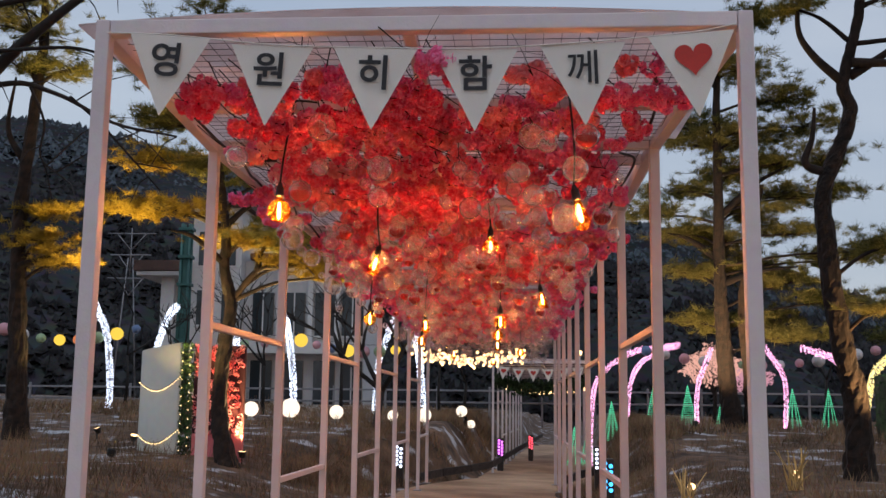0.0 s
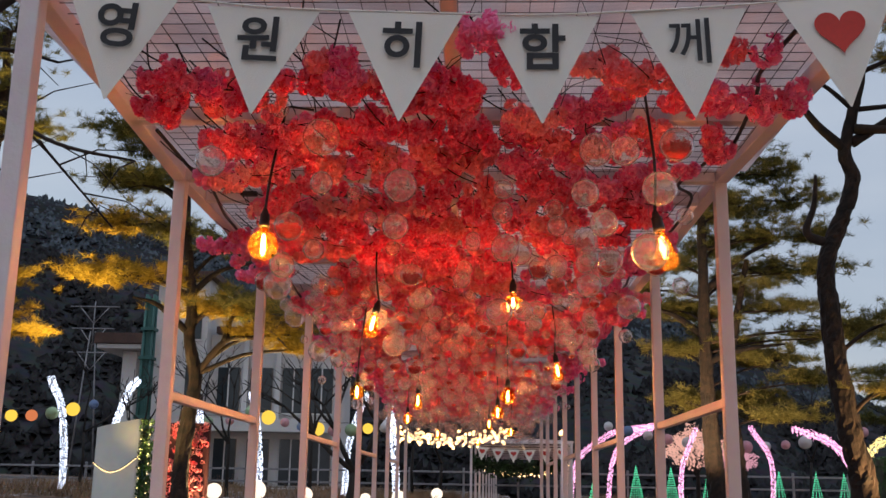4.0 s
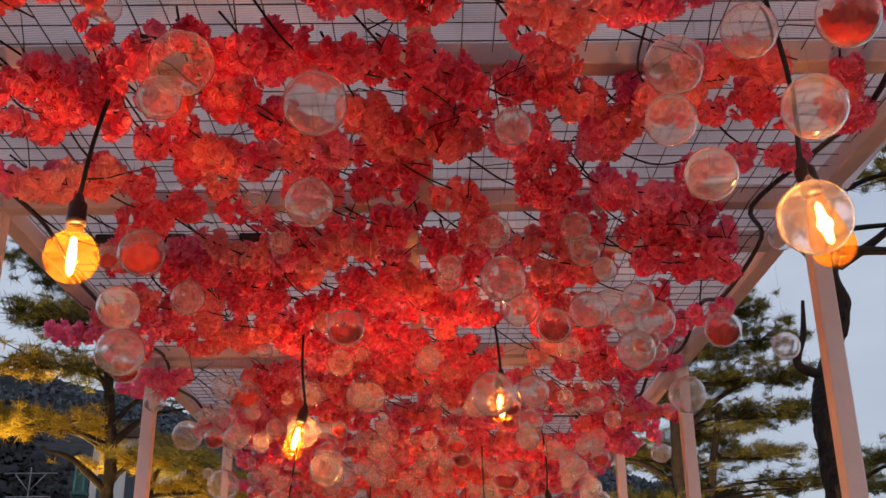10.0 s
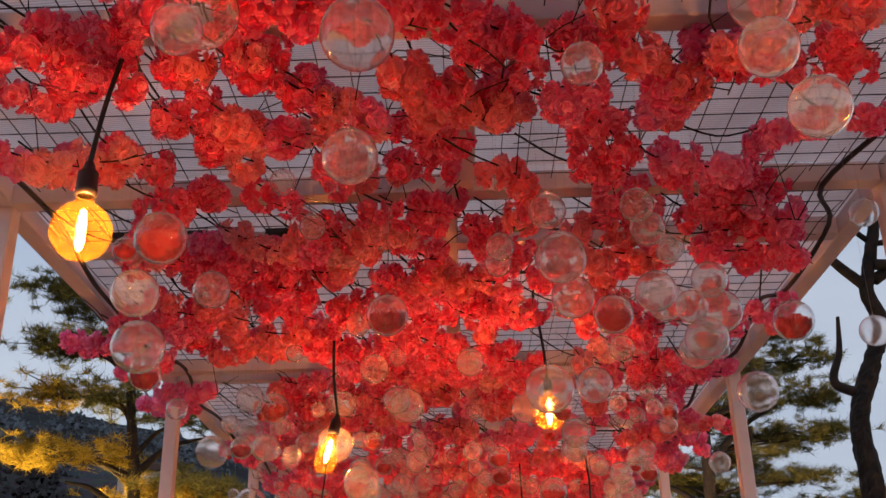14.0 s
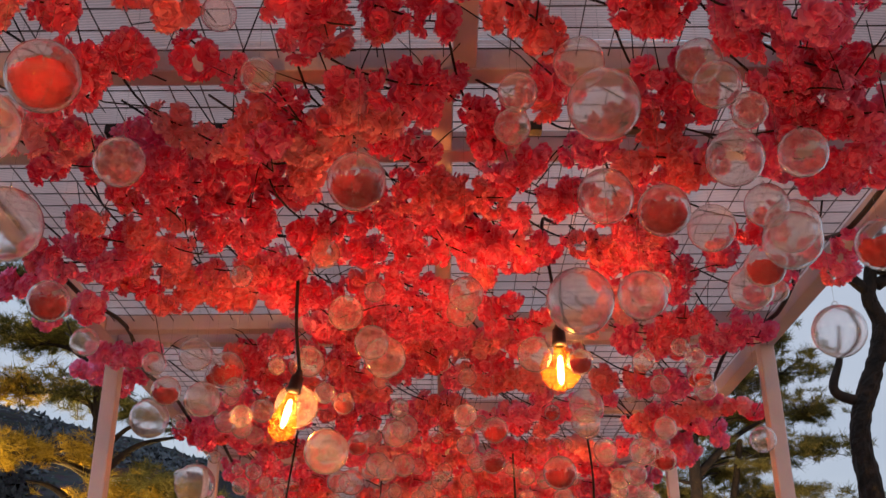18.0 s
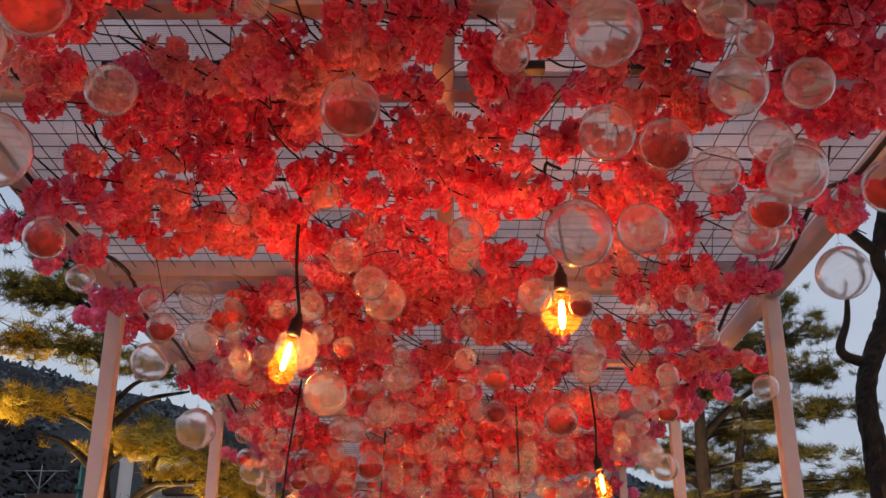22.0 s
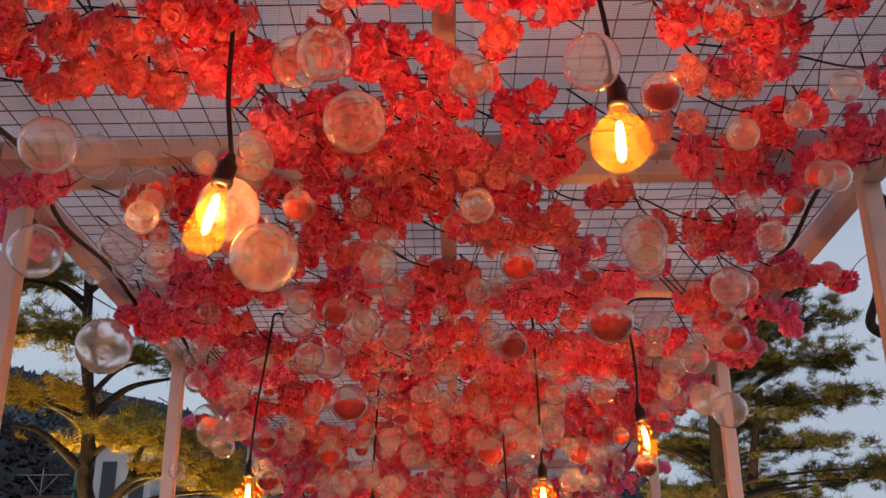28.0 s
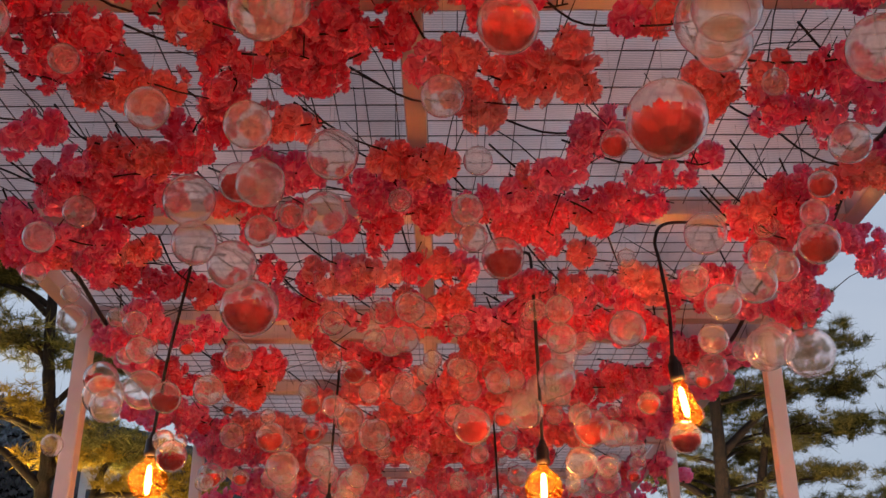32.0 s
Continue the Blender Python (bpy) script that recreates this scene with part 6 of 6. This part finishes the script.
LANTERN_PAPER = [mat("green_paper", (0.30, 0.42, 0.25), 0.9), mat("pink_paper", (0.55, 0.30, 0.34), 0.9), mat("white_paper", (0.6, 0.6, 0.62), 0.9), mat("blue_paper", (0.16, 0.24, 0.42), 0.9)]


def lantern_mesh(material):
    prof = [(0.02, 0.16)] + [(0.165 * math.sin(math.pi * i / 16) * (1.0 if i % 2 else 0.965), 0.16 * math.cos(math.pi * i / 16)) for i in range(1, 16)] + [(0.02, -0.16)]
    return lathe("shade", prof, material, 16)


LANTERNS = [lantern_mesh(m) for m in LANTERN_GLOW + LANTERN_PAPER]


def lantern_line(a, b, sag, seq, seed):
    rng, a, b = random.Random(seed), Vector(a), Vector(b)
    pts = [a.lerp(b, i / 10) - Vector((0, 0, sag * math.sin(math.pi * i / 10))) for i in range(11)]
    thing("lantern_cable", "thin black cable strung between trees", "cable", data=tube_mesh("lantern_cable", pts, 0.008, 0.008, CABLE, 5, 2))
    for i, k in enumerate(seq):
        u = (i + 0.6) / len(seq)
        p = a.lerp(b, u) - Vector((0, 0, sag * math.sin(math.pi * u) + 0.2))
        l = thing("paper_lantern", ("lit yellow", "lit orange", "pale green", "pink", "white", "blue")[k] + " round paper lantern hanging from a cable", "lantern", Matrix.Translation(p), "paper lanterns")
        q = rng.uniform(0.75, 1.25)
        part("shade", LANTERNS[k], l, "", Matrix.Diagonal((q, q, q, 1)))
        part("hook", mesh_of("hook", *tube([(0, 0, 0.15 * q), (0, 0, 0.21)], [0.006, 0.006], 4), CABLE), l)


lantern_line((-15, 29.5, 4.0), (-10, 29.6, 3.9), 0.5, (4, 3, 4, 2, 0, 1, 2, 0, 5), 1)
lantern_line((-6.2, 30, 3.9), (-1.6, 30.1, 3.7), 0.4, (2, 0, 3, 5, 0, 3, 2, 0, 4, 3), 2)
lantern_line((4.0, 33.5, 4.1), (12.5, 33.9, 4.2), 0.6, (4, 5, 4, 3, 4, 4, 2, 3, 4, 3, 4, 2, 4, 3), 3)
lantern_line((-9.6, 33.0, 4.2), (-6.3, 33.0, 4.0), 0.4, (2, 3, 2, 3, 0), 4)


def bollard(x, y, h, material, label):
    """A square black lamp post whose faces glow through round holes."""
    z = ground_z(x, y)
    t = thing("light_bollard", label, "bollard light", pose(x, y, z))
    part("body", box_mesh("body", 0.17, 0.17, h, BLACK_BOX, 0.008), t, "", pose(0, 0, h / 2))
    dot = lathe("lens", [(0.03, 0.0), (0.028, 0.006), (0.015, 0.010), (0.0005, 0.011)], material, 10)
    for k in range(5):
        for c in (-0.04, 0.04):
            part("lens", dot, t, "", pose(c, -0.085, h - 0.06 - k * 0.085 - (0.04 if c > 0 else 0), 90, 0, 0))


bollard(-1.62, 21.4, 0.85, LED_WHITE, "black bollard with cold white round lenses")
bollard(1.95, 15.5, 0.9, LED_BLUE, "black bollard with blue round lenses")
bollard(2.3, 20.6, 0.9, LED_WHITE, "black bollard with cold white round lenses")
bollard(0.42, 28.6, 0.9, LED_PURPLE, "black bollard with purple round lenses")
bollard(1.45, 36.0, 0.9, LED_RED, "black bollard with red round lenses")

# ---- lights at the second pergola ----
banner(pose(1.45, 27.1, 0, 0, 0, -4), "", "cream pennant banner with a garland on the second pergola", [(-0.95, 2.76, 6), (-0.57, 2.72, 2), (-0.19, 2.71, 1), (0.19, 2.71, -1), (0.57, 2.73, -2), (0.95, 2.76, -6)])


def leaf_garland():
    rng, s = random.Random(9), Soup()
    for _ in range(2600):
        u = rng.random()
        p = Vector((-1.2 + 2.4 * u, rng.gauss(0, 0.12), 2.42 - 0.16 * math.sin(math.pi * u) + rng.gauss(0, 0.10)))
        a, b = Vector((rng.gauss(0, 1), rng.gauss(0, 1), rng.gauss(0, 1))).normalized() * 0.055, Vector((rng.gauss(0, 1), rng.gauss(0, 1), rng.gauss(0, 1))).normalized() * 0.03
        s.add([p - a, p + b, p + a, p - b], [(0, 1, 2, 3)])
    t = thing("leaf_garland", "thick green leaf garland hung across the second pergola", "garland", pose(1.45, 28.0, 0, 0, 0, -4))
    part("leaves", s.mesh("leaves", HEDGE), t)


leaf_garland()


def string_lights(m, w, n_rows, z, label, seed):
    rng = random.Random(seed)
    t = thing("string_lights", label, "string lights", m)
    big = small_ball("light", 0.035, WARM_LAMP)
    for r in range(n_rows):
        y = r * 0.36
        wire = [(-w / 2 + w * i / 8, y, z - 0.14 * math.sin(math.pi * i / 8)) for i in range(9)]
        c = part("wire", tube_mesh("wire", wire, 0.004, 0.004, CABLE, 5, 2), t)
        for i in range(17):
            u = (i + rng.uniform(0.2, 0.8)) / 17
            part("light", big, c, "", pose(-w / 2 + w * u, y, z - 0.14 * math.sin(math.pi * u) - rng.uniform(0.03, 0.24)))


string_lights(pose(-0.2, 20.4, 0), 2.3, 10, 2.85, "warm white string lights across the end of the tunnel", 1)
string_lights(pose(1.6, 28.6, 0, 0, 0, -4), 2.3, 9, 2.5, "warm white string lights inside the second pergola", 2)


def flood(x, y, tx, ty, tz, watts, color, angle=70):
    """A small garden floodlight aimed up into a tree."""
    z = ground_z(x, y)
    t = thing("floodlight", "small black garden floodlight standing in the dry grass", "floodlight", pose(x, y, z))
    part("spike", tube_mesh("spike", [(0, 0, -0.05), (0, 0, 0.16)], 0.012, 0.012, BLACK_BOX, 6), t)
    aim = look((0, 0, 0.2), (tx - x, ty - y, tz - z))
    part("housing", lathe("housing", [(0.03, 0.10), (0.055, 0.09), (0.075, 0.0), (0.08, -0.02), (0.07, -0.02), (0.06, 0.0)], BLACK_BOX, 14), t, "", aim)
    part("lens", lathe("lens", [(0.066, -0.008), (0.03, -0.004), (0.0005, -0.003)], WARM_LAMP, 14), t, "bright lens", aim)
    lamp = bpy.data.lights.new("flood_light", "SPOT")
    lamp.energy, lamp.color, lamp.spot_size, lamp.spot_blend, lamp.shadow_soft_size = watts, color, radians(angle), 0.5, 0.05
    ob = new("flood_light", lamp)
    ob.matrix_world = look(laid((x, y, z + 0.2)), laid((tx, ty, tz))) @ pose(0, 0, -0.05)


flood(-6.4, 19.4, -5.1, 17.8, 5.2, 6800, (1.0, 0.70, 0.22), 100)
flood(-5.7, 16.5, -4.9, 17.8, 5.0, 950, (1.0, 0.68, 0.24), 85)
flood(-7.5, 20.4, -8.5, 19.3, 4.6, 380, (1.0, 0.70, 0.25))
flood(7.4, 17.7, 5.8, 17.3, 5.6, 1500, (1.0, 0.58, 0.24), 75)
flood(-4.1, 18.4, -4.0, 18.0, 3.4, 700, (1.0, 0.64, 0.28), 100)
flood(5.0, 16.9, 4.75, 16.2, 0.9, 6, (1.0, 0.72, 0.35), 80)
flood(3.4, 17.0, 3.2, 16.3, 0.9, 5, (1.0, 0.72, 0.35), 80)
flood(5.2, 26.4, 6.6, 29.4, 6.5, 2900, (1.0, 0.66, 0.34), 90)


# ---- far edge of the garden: fence, hedge block, low cars' roofs and posts ----
def far_fence():
    t = thing("garden_fence", "low dark fence along the back of the garden", "fence", pose(0, 40, 0))
    rail = box_mesh("rail", 44, 0.05, 0.07, GREY_STEEL, 0.01)
    for z in (2.0, 2.45):
        part("rail", rail, t, "", pose(0, 0, z))
    post = box_mesh("fence_post", 0.08, 0.08, 1.5, GREY_STEEL, 0.01)
    for i in range(23):
        part("fence_post", post, t, "", pose(-22 + 2 * i, 0.06, 1.85))


far_fence()


def hedge_block():
    rng, s = random.Random(6), Soup()
    for _ in range(5000):
        p = Vector((rng.uniform(-0.6, 0.6), rng.choice((-0.5, rng.uniform(-0.5, 0.5))), rng.uniform(0, 1.25)))
        a, b = Vector((rng.gauss(0, 1), rng.gauss(0, 1), rng.gauss(0, 1))).normalized() * 0.035, Vector((rng.gauss(0, 1), rng.gauss(0, 1), rng.gauss(0, 1))).normalized() * 0.03
        s.add([p - a, p + b, p + a, p - b], [(0, 1, 2, 3)])
    t = thing("hedge_block", "green leaf-covered photo block with small butterflies", "hedge", pose(10.1, 25.9, 1.55))
    part("leaves", s.mesh("leaves", HEDGE), t)
    block("core", -0.55, 0.55, -0.45, 0.45, -0.6, 1.2, HEDGE, t)


hedge_block()


def post_lamp(x, y, h):
    t = thing("post_lamp", "white post with a bright bare lamp on top", "lamp post", pose(x, y, 0))
    part("pole", tube_mesh("pole", [(0, 0, 0), (0, 0, h)], 0.035, 0.03, WHITE_PAINT, 10), t)
    part("lamp", small_ball("lamp", 0.085, WARM_LAMP), t, "bright warm lamp", pose(0, 0, h + 0.07))
    part("cap", lathe("cap", [(0.05, h - 0.02), (0.06, h), (0.03, h + 0.02)], GREY_STEEL, 10), t)


post_lamp(2.4, 26.6, 3.05)


def blossom_light_tree(x, y, h, material, label):
    """A round artificial tree whose many small blossoms glow softly."""
    rng, z = random.Random(int(x * 7)), ground_z(x, y)
    t = thing("light_tree", label, "light sculpture", pose(x, y, z))
    part("trunk", tube_mesh("trunk", [(0, 0, -0.05), (0.05, 0, h * 0.3), (0, 0, h * 0.6)], 0.09, 0.05, GREY_BARK, 8), t)
    for k in range(7):
        a = 0.9 * k
        part("limb", tube_mesh("limb", [(0, 0, h * 0.35), (0.45 * math.cos(a), 0.4 * math.sin(a), h * 0.6), (0.9 * math.cos(a), 0.8 * math.sin(a), h * 0.72)], 0.035, 0.015, GREY_BARK, 6), t)
    s = Soup()
    for _ in range(2600):
        d = Vector((rng.gauss(0, 1), rng.gauss(0, 1), rng.gauss(0.2, 0.8))).normalized()
        lump = 0.75 + 0.35 * noise.noise(d * 2.2)
        p = Vector((d.x * h * 0.42, d.y * h * 0.42, h * 0.68 + d.z * h * 0.30)) * 1.0
        p = Vector((0, 0, h * 0.62)) + (p - Vector((0, 0, h * 0.62))) * lump * rng.uniform(0.7, 1.05)
        u = Vector((rng.gauss(0, 1), rng.gauss(0, 1), rng.gauss(0, 1))).normalized() * 0.045
        w = Vector((rng.gauss(0, 1), rng.gauss(0, 1), rng.gauss(0, 1))).normalized() * 0.04
        s.add([p - u, p + w, p + u, p - w], [(0, 1, 2, 3)])
    ob = part("blossoms", s.mesh("blossoms", material), t, "softly glowing blossoms")
    ob["kind"] = "stuff"


blossom_light_tree(7.7, 36.5, 2.9, glow("peach_blossom_lamps", (1.0, 0.52, 0.42), 0.75), "round tree of softly glowing peach blossoms")
blossom_light_tree(9.2, 37.8, 2.4, glow("pink_blossom_lamps", (1.0, 0.48, 0.60), 0.55), "round tree of softly glowing pink blossoms")
